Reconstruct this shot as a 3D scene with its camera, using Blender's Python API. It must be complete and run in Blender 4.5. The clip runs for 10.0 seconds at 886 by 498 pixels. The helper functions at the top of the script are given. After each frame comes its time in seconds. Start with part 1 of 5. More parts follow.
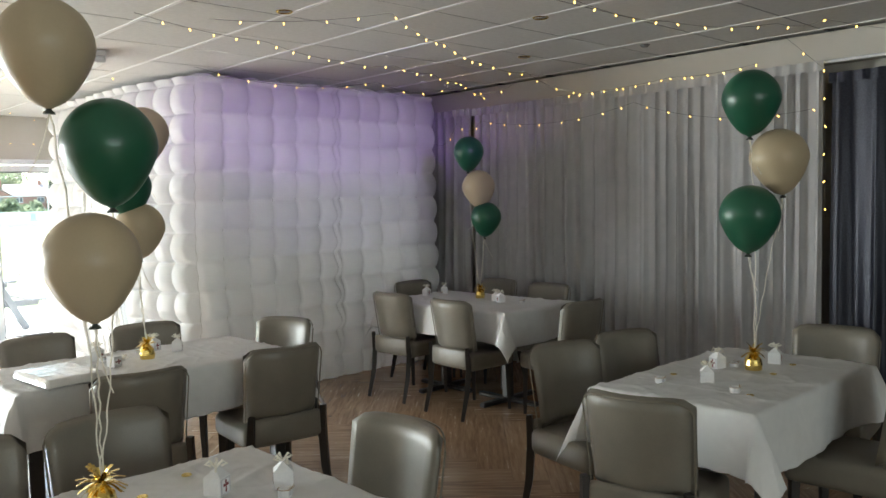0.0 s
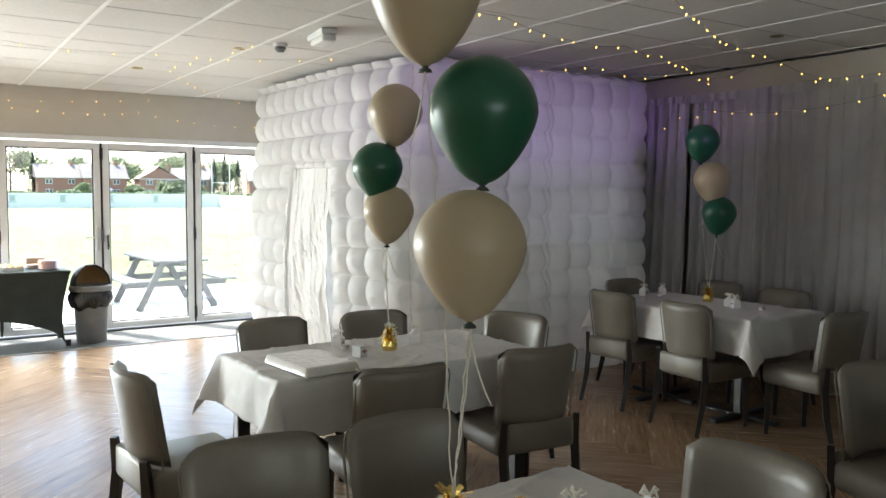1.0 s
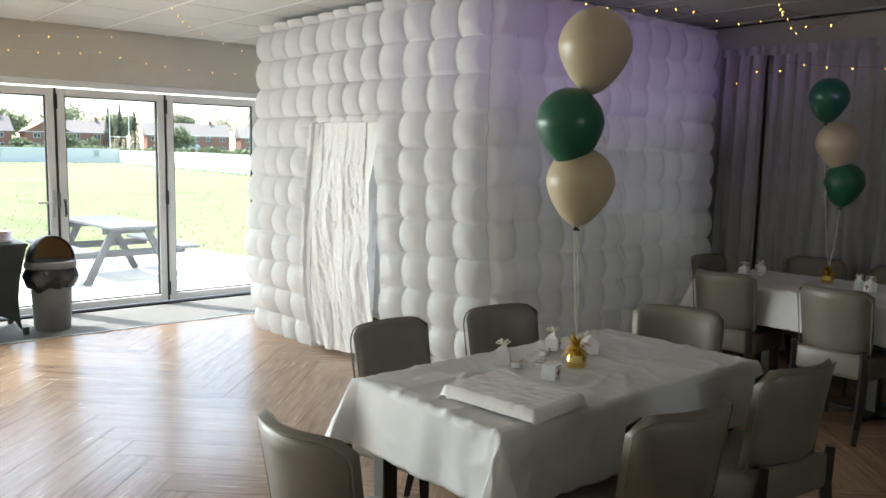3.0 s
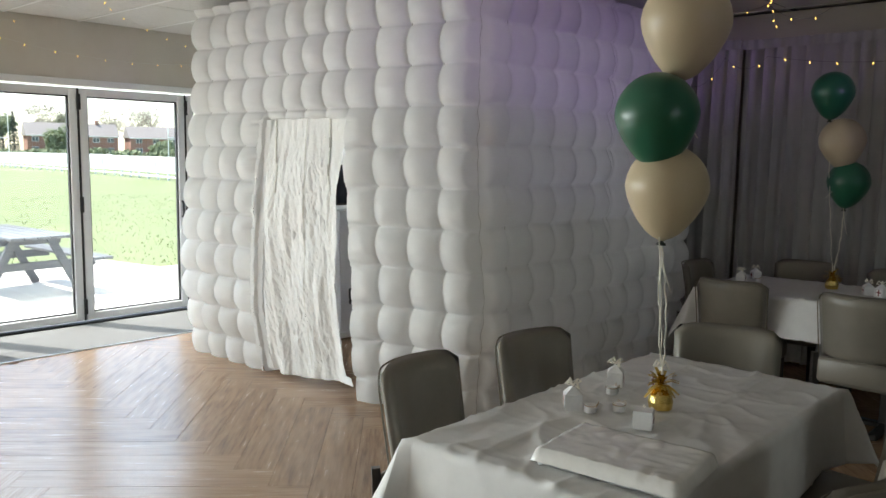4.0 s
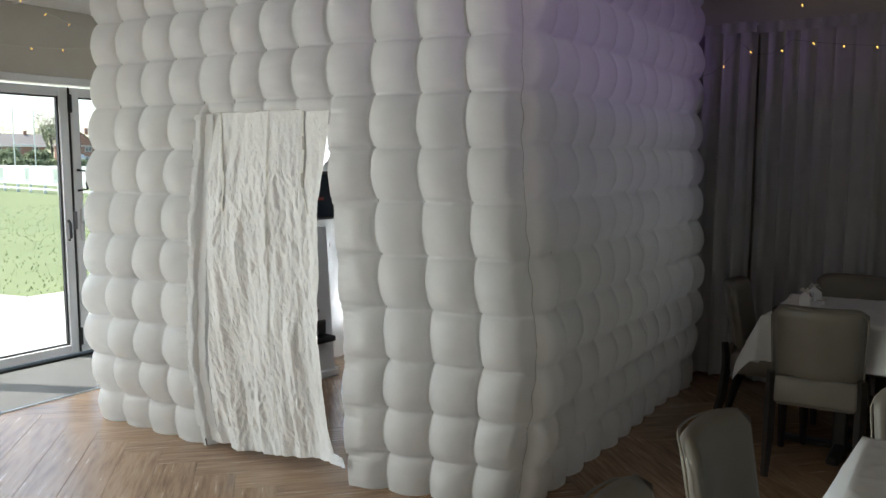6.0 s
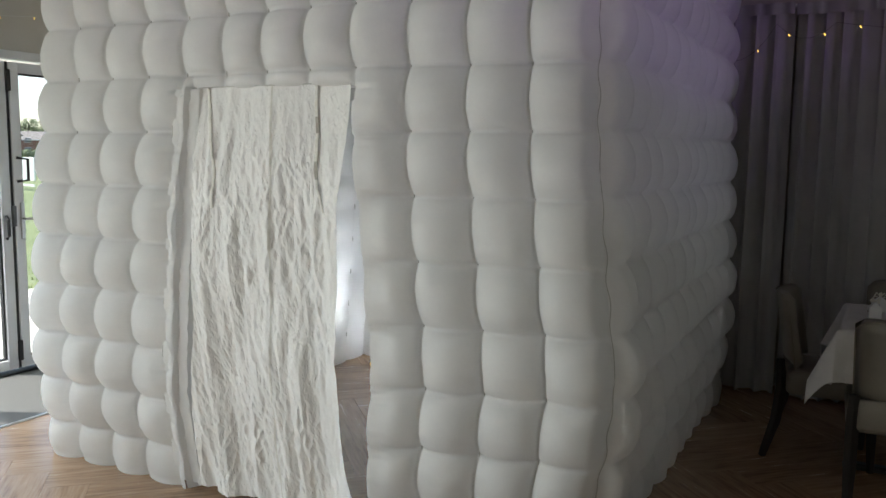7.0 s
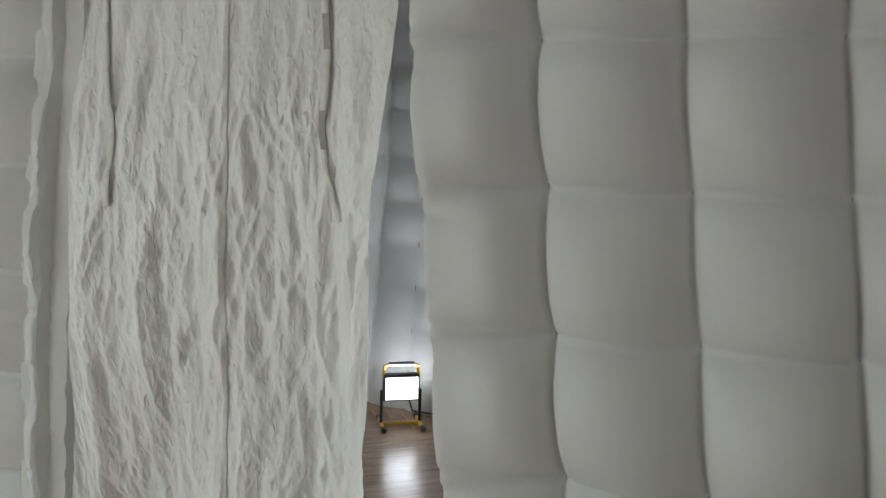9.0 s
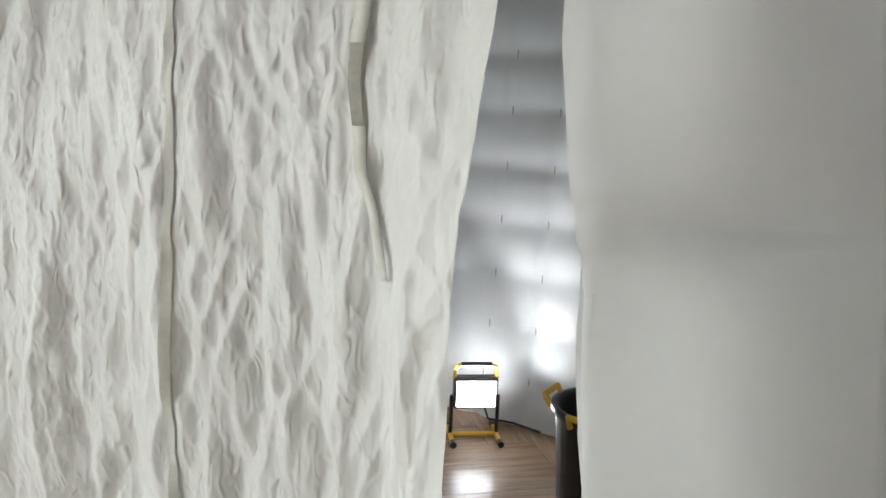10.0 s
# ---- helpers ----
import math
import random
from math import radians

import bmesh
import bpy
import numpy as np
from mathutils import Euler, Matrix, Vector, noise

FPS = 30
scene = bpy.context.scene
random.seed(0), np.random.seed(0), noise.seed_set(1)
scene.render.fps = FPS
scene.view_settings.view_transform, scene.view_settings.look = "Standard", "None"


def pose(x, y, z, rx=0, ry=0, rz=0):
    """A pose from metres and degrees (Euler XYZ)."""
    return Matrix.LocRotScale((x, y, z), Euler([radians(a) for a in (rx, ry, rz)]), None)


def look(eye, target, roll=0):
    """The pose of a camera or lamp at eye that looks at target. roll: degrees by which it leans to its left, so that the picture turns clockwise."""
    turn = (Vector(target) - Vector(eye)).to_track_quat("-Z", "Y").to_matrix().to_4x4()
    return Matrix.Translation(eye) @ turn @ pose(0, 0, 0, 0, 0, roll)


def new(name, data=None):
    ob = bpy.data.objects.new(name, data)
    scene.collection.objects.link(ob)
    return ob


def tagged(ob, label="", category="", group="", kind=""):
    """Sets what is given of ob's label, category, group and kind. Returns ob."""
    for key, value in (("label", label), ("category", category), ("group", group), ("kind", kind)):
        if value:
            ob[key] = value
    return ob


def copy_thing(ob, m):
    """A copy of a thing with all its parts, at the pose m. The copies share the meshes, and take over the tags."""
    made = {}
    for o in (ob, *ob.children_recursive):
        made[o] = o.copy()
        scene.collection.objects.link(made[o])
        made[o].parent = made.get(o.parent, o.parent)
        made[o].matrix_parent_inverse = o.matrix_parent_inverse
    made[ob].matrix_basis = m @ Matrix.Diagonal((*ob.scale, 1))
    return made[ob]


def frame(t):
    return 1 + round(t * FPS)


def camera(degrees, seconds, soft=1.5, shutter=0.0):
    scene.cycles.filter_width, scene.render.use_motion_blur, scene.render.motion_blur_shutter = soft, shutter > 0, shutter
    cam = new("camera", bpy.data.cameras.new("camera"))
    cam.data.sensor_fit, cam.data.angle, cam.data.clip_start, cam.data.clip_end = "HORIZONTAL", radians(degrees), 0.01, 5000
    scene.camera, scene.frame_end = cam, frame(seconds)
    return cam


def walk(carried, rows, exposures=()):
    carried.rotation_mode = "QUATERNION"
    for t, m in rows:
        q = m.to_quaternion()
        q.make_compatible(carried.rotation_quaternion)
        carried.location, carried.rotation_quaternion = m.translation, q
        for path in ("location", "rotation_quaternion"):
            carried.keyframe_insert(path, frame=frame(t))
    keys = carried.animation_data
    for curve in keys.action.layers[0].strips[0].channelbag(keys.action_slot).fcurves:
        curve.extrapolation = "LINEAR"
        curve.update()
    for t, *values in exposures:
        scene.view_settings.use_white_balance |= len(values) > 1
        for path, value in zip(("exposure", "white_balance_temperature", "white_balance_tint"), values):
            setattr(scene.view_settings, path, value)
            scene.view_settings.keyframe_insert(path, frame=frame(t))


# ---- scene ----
cam = camera(57.6, 10.0)
PATH = [
    (0, (0.434, -0.075, 1.576), (1.806, 1.375, 1.456), -1.4),
    (0.5, (0.333, 0.254, 1.559), (1.515, 1.863, 1.44), 0.5),
    (1, (0.194, 0.61, 1.556), (1.3, 2.271, 1.422), 0.4),
    (1.5, (0.146, 1.002, 1.552), (1.228, 2.674, 1.362), 0.6),
    (2, (0.012, 1.394, 1.557), (1.149, 3.026, 1.347), 1.4),
    (3.3, (-0.135, 2.411, 1.569), (1.25, 3.833, 1.329), 1.3),
    (3.5, (-0.131, 2.573, 1.558), (1.316, 3.933, 1.319), 1.4),
    (4, (-0.094, 2.957, 1.559), (1.374, 4.296, 1.328), 0.8),
    (4.5, (-0.079, 3.317, 1.557), (1.404, 4.643, 1.351), 0.5),
    (5, (0.038, 3.641, 1.537), (1.597, 4.872, 1.308), -0.2),
    (5.5, (0.196, 3.966, 1.551), (1.815, 5.117, 1.322), -0.3),
    (6.8, (0.63, 4.871, 1.547), (2.356, 5.856, 1.324), 0.6),
    (7, (0.695, 5.013, 1.518), (2.438, 5.966, 1.288), 0.7),
    (7.5, (0.947, 5.321, 1.518), (2.747, 6.154, 1.265), 1.4),
    (8, (1.303, 5.553, 1.555), (3.055, 6.474, 1.273), 0.9),
    (8.5, (1.659, 5.834, 1.514), (3.397, 6.777, 1.215), 0.9),
    (9, (1.992, 6.077, 1.431), (3.758, 6.981, 1.179), 1.4),
    (9.5, (2.351, 6.266, 1.464), (4.016, 7.317, 1.112), 1.3),
    (10, (2.635, 6.499, 1.453), (4.3, 7.539, 1.067), 2.3),
]
walk(cam, [(t, look(eye, target, roll)) for t, eye, target, roll in PATH], [(0, 2.72), (0.5, 2.42), (1, 2.18), (2, 2.06), (3.5, 1.72), (4.5, 1.52), (5.5, 1.28), (7, 1.05), (7.5, 1.02), (8.5, 0.55), (9, 0.58), (9.5, 0.8), (10, 1.25)])

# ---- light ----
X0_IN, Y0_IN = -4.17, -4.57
world = bpy.data.worlds.new("sky")
scene.world = world
world.use_nodes = True
wn = world.node_tree
sky = wn.nodes.new("ShaderNodeTexSky")
sky.sky_type = 'NISHITA'
sky.sun_disc = False
sky.sun_elevation = radians(57)
sky.sun_rotation = radians(-25)
sky.air_density, sky.dust_density = 1.0, 1.0
wn.links.new(sky.outputs[0], wn.nodes["Background"].inputs[0])
wn.nodes["Background"].inputs[1].default_value = 0.15


def lamp(name, kind, m, energy, color=(1, 1, 1), **more):
    d = bpy.data.lights.new(name, kind)
    d.energy, d.color = energy, color
    if "size" in more:
        d.shape, d.size, d.size_y = 'RECTANGLE', more["size"], more["size_y"]
    if "angle" in more:
        d.angle = more["angle"]
    if "spot" in more:
        d.spot_size, d.spot_blend, d.shadow_soft_size = more["spot"], 1.0, 0.05
    ob = new(name, d)
    ob.matrix_world = m
    return ob


# the sun stands outside the folding doors, high and a little to the west of them
lamp("sun", 'SUN', look((0, 30, 27), (4.5, 20.5, 10.5)), 4.2, (1.0, 0.955, 0.88), angle=radians(0.6))
# added area lamp for sky light, in the unseen western leaves of the folding doors
lamp("door_sky_fill", 'AREA', look((-1.75, 10.13, 1.1), (-1.75, 6.5, -2.0)), 180, (0.88, 0.96, 0.96), size=4.6, size_y=2.0)
# added lamp, unseen outside above the door head: steep sky light through the eastern leaves
lamp("east_door_sky_fill", 'AREA', look((2.6, 11.75, 3.2), (2.6, 8.4, 0)), 230, (0.88, 0.96, 1.0), size=6.2, size_y=1.0)
# added fill lamp at the windowless south wall, to brighten the booth's right side
lamp("south_fill", 'AREA', look((1.2, Y0_IN, 1.7), (3.0, 6, 1.3)), 25, (0.84, 0.96, 0.96), size=4.5, size_y=1.5)
# the disco light's slow violet beams
lamp("disco_beam_low", 'SPOT', look((0.6, -2.6, 2.45), (4.5, 5.9, 1.62)) @ Matrix.Diagonal((4.2, 1, 1, 1)), 50, (0.4, 0.25, 1.0), spot=radians(7.0))
lamp("disco_beam", 'SPOT', look((0.6, -2.6, 2.45), (4.5, 5.9, 2.25)) @ Matrix.Diagonal((4.2, 1, 1, 1)), 185, (0.5, 0.2, 1.0), spot=radians(7.6))

# ---- materials ----


def nodes(name):
    m = bpy.data.materials.new(name)
    m.use_nodes = True
    t = m.node_tree
    return m, t, t.nodes["Principled BSDF"], t.links.new


def ramp(t, link, src, stops):
    r = t.nodes.new("ShaderNodeValToRGB")
    e = r.color_ramp.elements
    while len(e) < len(stops):
        e.new(0.5)
    for k, (p, c) in zip(e, stops):
        k.position, k.color = p, (*c, 1)
    link(src, r.inputs[0])
    return r.outputs[0]


def coords(t, link, scale=(1, 1, 1), kind="Object"):
    tc = t.nodes.new("ShaderNodeTexCoord")
    mp = t.nodes.new("ShaderNodeMapping")
    mp.inputs["Scale"].default_value = scale
    link(tc.outputs[kind], mp.inputs[0])
    return mp.outputs[0]


def noise_tex(t, link, vec, scale, detail=5, rough=0.6):
    n = t.nodes.new("ShaderNodeTexNoise")
    n.inputs["Scale"].default_value, n.inputs["Detail"].default_value, n.inputs["Roughness"].default_value = scale, detail, rough
    link(vec, n.inputs["Vector"])
    return n.outputs["Fac"]


def bump(t, link, src, p, strength, dist=0.01, after=None):
    b = t.nodes.new("ShaderNodeBump")
    b.inputs["Strength"].default_value, b.inputs["Distance"].default_value = strength, dist
    link(src, b.inputs["Height"])
    if after is not None:
        link(after, b.inputs["Normal"])
    link(b.outputs[0], p.inputs["Normal"])
    return b.outputs[0]


def surface(name, c0, c1, scale=8, rough=0.5, metal=0.0, bumpy=0.15, fine=120, stretch=(1, 1, 1), sheen=0.0, through_light=0.0, dist=0.004):
    """Two tones mottled at two scales, with fine relief."""
    m, t, p, link = nodes(name)
    v = coords(t, link, stretch)
    big = noise_tex(t, link, v, scale, 4)
    small = noise_tex(t, link, v, fine, 3)
    mix = t.nodes.new("ShaderNodeMath")
    mix.operation = 'MULTIPLY_ADD'
    mix.inputs[1].default_value = 0.35
    link(small, mix.inputs[0])
    add = t.nodes.new("ShaderNodeMath")
    add.operation = 'MULTIPLY'
    add.inputs[1].default_value = 0.65
    link(big, add.inputs[0])
    link(add.outputs[0], mix.inputs[2])
    col = ramp(t, link, mix.outputs[0], [(0.3, c0), (0.7, c1)])
    link(col, p.inputs["Base Color"])
    p.inputs["Roughness"].default_value, p.inputs["Metallic"].default_value = rough, metal
    p.inputs["Sheen Weight"].default_value = sheen
    bump(t, link, mix.outputs[0], p, bumpy, dist)
    if through_light:
        tr = t.nodes.new("ShaderNodeBsdfTranslucent")
        link(col, tr.inputs[0])
        ms = t.nodes.new("ShaderNodeMixShader")
        ms.inputs[0].default_value = through_light
        link(p.outputs[0], ms.inputs[1])
        link(tr.outputs[0], ms.inputs[2])
        link(ms.outputs[0], t.nodes["Material Output"].inputs[0])
    return m


def glow(name, color, strength):
    m, t, p, link = nodes(name)
    p.inputs["Base Color"].default_value = (*color, 1)
    p.inputs["Emission Color"].default_value = (*color, 1)
    p.inputs["Emission Strength"].default_value = strength
    return m


def glass(name):
    m, t, p, link = nodes(name)
    tr = t.nodes.new("ShaderNodeBsdfTransparent")
    tr.inputs[0].default_value = (0.95, 0.97, 0.96, 1)
    gl = t.nodes.new("ShaderNodeBsdfGlossy")
    gl.inputs["Roughness"].default_value = 0.01
    fr = t.nodes.new("ShaderNodeFresnel")
    fr.inputs[0].default_value = 1.45
    ms = t.nodes.new("ShaderNodeMixShader")
    link(fr.outputs[0], ms.inputs[0])
    link(tr.outputs[0], ms.inputs[1])
    link(gl.outputs[0], ms.inputs[2])
    link(ms.outputs[0], t.nodes["Material Output"].inputs[0])
    return m


def plank_mat(name):
    m, t, p, link = nodes(name)
    v = coords(t, link, (1.2, 14, 14))
    oi = t.nodes.new("ShaderNodeObjectInfo")
    gi = t.nodes.new("ShaderNodeNewGeometry")
    rnd = t.nodes.new("ShaderNodeMath")
    link(oi.outputs["Random"], rnd.inputs[0])
    link(gi.outputs["Random Per Island"], rnd.inputs[1])
    off = t.nodes.new("ShaderNodeVectorMath")
    off.operation = 'MULTIPLY_ADD'
    comb = t.nodes.new("ShaderNodeCombineXYZ")
    for i in range(3):
        link(rnd.outputs[0], comb.inputs[i])
    link(comb.outputs[0], off.inputs[0])
    off.inputs[1].default_value = (37, 53, 71)
    link(v, off.inputs[2])
    grain = noise_tex(t, link, off.outputs[0], 3.0, 8, 0.65)
    tone = t.nodes.new("ShaderNodeMath")
    tone.operation = 'MULTIPLY_ADD'
    tone.inputs[1].default_value = 0.16
    link(rnd.outputs[0], tone.inputs[0])
    link(grain, tone.inputs[2])
    col = ramp(t, link, tone.outputs[0], [(0.35, (0.15, 0.085, 0.05)), (0.6, (0.31, 0.195, 0.115)), (0.85, (0.42, 0.285, 0.18))])
    link(col, p.inputs["Base Color"])
    rr = t.nodes.new("ShaderNodeMapRange")
    rr.inputs["To Min"].default_value, rr.inputs["To Max"].default_value = 0.15, 0.34
    p.inputs["Specular IOR Level"].default_value = 0.65
    link(grain, rr.inputs[0])
    link(rr.outputs[0], p.inputs["Roughness"])
    bump(t, link, grain, p, 0.25, 0.003)
    return m


PLANK = plank_mat("herringbone vinyl wood")
CARPET = surface("grey barrier carpet", (0.035, 0.037, 0.037), (0.125, 0.125, 0.12), 220, 0.95, bumpy=0.6, fine=900)
WALL = surface("warm grey wall paint", (0.50, 0.47, 0.42), (0.56, 0.53, 0.48), 3, 0.8, bumpy=0.08, fine=180)
CEIL = surface("mineral fibre ceiling tile", (0.58, 0.57, 0.55), (0.68, 0.67, 0.65), 30, 0.9, bumpy=0.3, fine=260)
TBAR = surface("white ceiling grid", (0.75, 0.75, 0.74), (0.8, 0.8, 0.79), 10, 0.4)
TBAR_DARK = surface("shadow gap grid", (0.08, 0.08, 0.08), (0.12, 0.12, 0.12), 10, 0.6)
FABRIC = surface("white inflated nylon", (0.84, 0.84, 0.84), (0.89, 0.89, 0.88), 5, 0.55, bumpy=0.12, fine=70, sheen=0.1, through_light=0.45)

def ridged(mat, scale, stretch, strength, dist):
    """Sharp creases on top of a material's own relief."""
    t = mat.node_tree
    p, link = t.nodes["Principled BSDF"], t.links.new
    n = t.nodes.new("ShaderNodeTexNoise")
    n.noise_type = 'RIDGED_MULTIFRACTAL'
    n.inputs["Scale"].default_value, n.inputs["Detail"].default_value = scale, 3
    n.inputs["Distortion"].default_value = 0.6
    link(coords(t, link, stretch), n.inputs["Vector"])
    bump(t, link, n.outputs["Fac"], p, strength, dist, p.inputs["Normal"].links[0].from_socket)
    return mat


FLAPCLOTH = surface("crumpled white nylon sheet", (0.74, 0.74, 0.73), (0.84, 0.84, 0.83), 6, 0.5, bumpy=0.35, fine=45, stretch=(1, 1.6, 0.45), through_light=0.06, dist=0.004)
ridged(FLAPCLOTH, 80.0, (1, 1.1, 0.5), 0.8, 0.004)
ridged(FABRIC, 7.0, (1, 1, 2.4), 0.10, 0.006)
STITCH = surface("grey stitching tape", (0.42, 0.41, 0.39), (0.6, 0.59, 0.56), 60, 0.8)
TAPE = surface("off white hook tape", (0.6, 0.59, 0.55), (0.74, 0.73, 0.69), 40, 0.8)
TAPE_BARE = surface("worn grey hook tape", (0.3, 0.29, 0.26), (0.42, 0.4, 0.37), 60, 0.9)
LEATHER = surface("taupe faux leather", (0.155, 0.138, 0.112), (0.215, 0.195, 0.16), 4, 0.4, bumpy=0.25, fine=240, dist=0.002)
PIPING = surface("taupe piping", (0.17, 0.15, 0.115), (0.22, 0.195, 0.155), 10, 0.5)
LEGWOOD = surface("dark stained beech", (0.012, 0.01, 0.009), (0.03, 0.024, 0.02), 6, 0.35, stretch=(6, 6, 1))
CLOTH = surface("white paper tablecloth", (0.70, 0.70, 0.70), (0.80, 0.80, 0.79), 3, 0.6, bumpy=0.35, fine=22, through_light=0.1, dist=0.006)
ridged(CLOTH, 7.0, (1, 1, 1), 0.8, 0.012)
TABLEWOOD = surface("dark table frame", (0.015, 0.013, 0.012), (0.03, 0.027, 0.025), 8, 0.4)
TAN = surface("sand latex", (0.49, 0.40, 0.265), (0.53, 0.44, 0.30), 3, 0.36, bumpy=0.02, through_light=0.12)
GREEN = surface("forest green latex", (0.010, 0.085, 0.045), (0.014, 0.10, 0.055), 3, 0.32, bumpy=0.02)
KNOT = surface("rolled latex knot", (0.02, 0.035, 0.025), (0.05, 0.05, 0.04), 20, 0.4)
RIBBON = surface("cream curling ribbon", (0.72, 0.69, 0.60), (0.82, 0.79, 0.7), 60, 0.35)
GOLD = surface("gold foil", (0.75, 0.52, 0.12), (0.95, 0.75, 0.28), 60, 0.22, metal=1.0, bumpy=0.6, fine=90)
BOXCARD = surface("white favour card", (0.74, 0.74, 0.75), (0.82, 0.82, 0.82), 30, 0.45)
LACE = surface("silver lattice print", (0.5, 0.5, 0.52), (0.66, 0.66, 0.68), 160, 0.4)
CROSS = surface("dark red foil print", (0.12, 0.005, 0.01), (0.25, 0.015, 0.02), 60, 0.35)
TWINE = surface("jute twine", (0.32, 0.2, 0.1), (0.45, 0.3, 0.16), 90, 0.9)
PLASTIC = surface("clear film wrap", (0.72, 0.71, 0.68), (0.84, 0.83, 0.81), 14, 0.15, bumpy=0.4, fine=50)
DRAPE = surface("pale voile drape", (0.37, 0.365, 0.37), (0.46, 0.455, 0.46), 5, 0.85, bumpy=0.2, fine=300, sheen=0.3)
SEQUIN = surface("black sequin cloth", (0.006, 0.007, 0.014), (0.03, 0.032, 0.05), 90, 0.3, metal=0.4, bumpy=0.8, fine=240)
UPVC = surface("white aluminium frame", (0.66, 0.67, 0.68), (0.74, 0.75, 0.76), 4, 0.35, bumpy=0.03)
GASKET = surface("black rubber gasket", (0.012, 0.012, 0.013), (0.025, 0.025, 0.026), 20, 0.6)
STEEL = surface("brushed steel", (0.5, 0.5, 0.5), (0.62, 0.62, 0.62), 30, 0.28, metal=1.0)
BLACKP = surface("black plastic", (0.012, 0.012, 0.013), (0.03, 0.03, 0.03), 12, 0.4)
GREYP = surface("mid grey plastic", (0.12, 0.125, 0.13), (0.18, 0.185, 0.19), 8, 0.45)
BINBAG = surface("black bin liner", (0.01, 0.01, 0.012), (0.025, 0.025, 0.028), 12, 0.25, bumpy=0.7, fine=40)
TANIN = surface("amber inside of lid", (0.35, 0.2, 0.08), (0.45, 0.28, 0.12), 6, 0.5)
LYCRA = surface("dark green stretch cloth", (0.012, 0.02, 0.02), (0.028, 0.038, 0.038), 5, 0.75, bumpy=0.15)
YELLOW = surface("yellow enamel", (0.75, 0.42, 0.02), (0.85, 0.5, 0.03), 10, 0.35)
KIOSK = surface("white kiosk laminate", (0.66, 0.66, 0.68), (0.74, 0.74, 0.76), 4, 0.3, bumpy=0.02)
SCREEN = surface("dark screen glass", (0.006, 0.008, 0.014), (0.02, 0.03, 0.05), 2, 0.08, bumpy=0.0)
PLATE = surface("terracotta plate glaze", (0.55, 0.33, 0.25), (0.66, 0.44, 0.35), 30, 0.3)
FOOD = surface("baked crust", (0.3, 0.15, 0.05), (0.6, 0.36, 0.14), 50, 0.7, bumpy=0.6, fine=90)
TRAY = surface("clear tray", (0.6, 0.6, 0.6), (0.75, 0.75, 0.75), 10, 0.1)
CARDB = surface("cardboard", (0.5, 0.38, 0.26), (0.6, 0.46, 0.33), 12, 0.8)
PAVING = surface("pale concrete paving", (0.50, 0.47, 0.42), (0.62, 0.59, 0.53), 1.2, 0.85, bumpy=0.3, fine=90)
GRASS = surface("mown grass", (0.12, 0.155, 0.055), (0.21, 0.24, 0.105), 0.35, 0.9, bumpy=0.8, fine=40)
BLADES = surface("grass blades", (0.13, 0.17, 0.06), (0.24, 0.28, 0.12), 4, 0.8, through_light=0.5)
GREYWOOD = surface("weathered grey timber", (0.07, 0.075, 0.085), (0.14, 0.145, 0.16), 4, 0.8, stretch=(1, 9, 9))
WHITEPAINT = surface("white fence paint", (0.72, 0.73, 0.72), (0.82, 0.82, 0.81), 3, 0.6)
LOGO_G = surface("faded sponsor print", (0.35, 0.42, 0.38), (0.5, 0.56, 0.5), 6, 0.7)
# brick and roof tones are lightened to take in the haze of distance
BRICK = surface("red brick wall", (0.28, 0.14, 0.105), (0.40, 0.21, 0.16), 3, 0.9, bumpy=0.3, fine=20)
ROOF = surface("brown grey roof tiles", (0.22, 0.195, 0.185), (0.32, 0.285, 0.265), 2, 0.9, stretch=(1, 1, 6))
LEAF = surface("spring leaves", (0.14, 0.18, 0.09), (0.26, 0.3, 0.16), 2, 0.8, through_light=0.2)
CONIFER = surface("dark conifer", (0.015, 0.03, 0.018), (0.04, 0.06, 0.035), 2, 0.9)
TWIGS = surface("bare twigs", (0.13, 0.11, 0.085), (0.22, 0.19, 0.15), 2, 0.9)
BARK = surface("bark", (0.06, 0.05, 0.04), (0.12, 0.1, 0.08), 5, 0.9)
PANE = glass("window pane")
HOUSEPANE = surface("house window glass", (0.05, 0.06, 0.07), (0.12, 0.13, 0.14), 2, 0.1, bumpy=0.0)
BULB = glow("warm fairy bulb", (1.0, 0.6, 0.12), 1.1)
FLOOD = glow("lit flood panel", (0.92, 0.96, 1.0), 3.0)
WIRE = surface("clear fairy cable", (0.10, 0.10, 0.09), (0.16, 0.16, 0.15), 40, 0.4)
WIREW = surface("white fairy cable", (0.5, 0.5, 0.48), (0.6, 0.6, 0.58), 40, 0.4)

# ---- building helpers ----


def mesh_ob(name, bm, mat, parent=None, smooth=False):
    me = bpy.data.meshes.new(name)
    bmesh.ops.recalc_face_normals(bm, faces=bm.faces)
    bm.to_mesh(me)
    bm.free()
    me.materials.append(mat)
    if smooth:
        me.polygons.foreach_set("use_smooth", [True] * len(me.polygons))
    ob = new(name, me)
    if parent is not None:
        ob.parent = parent
    return ob


def part(name, bm, mat, parent, label="", smooth=False):
    ob = mesh_ob(name, bm, mat, parent, smooth)
    if label:
        ob["label"] = label
    return ob


def thing(name, m, label, category, group="", kind=""):
    ob = new(name)
    ob.empty_display_size = 0.1
    ob.matrix_world = m
    return tagged(ob, label, category, group, kind)


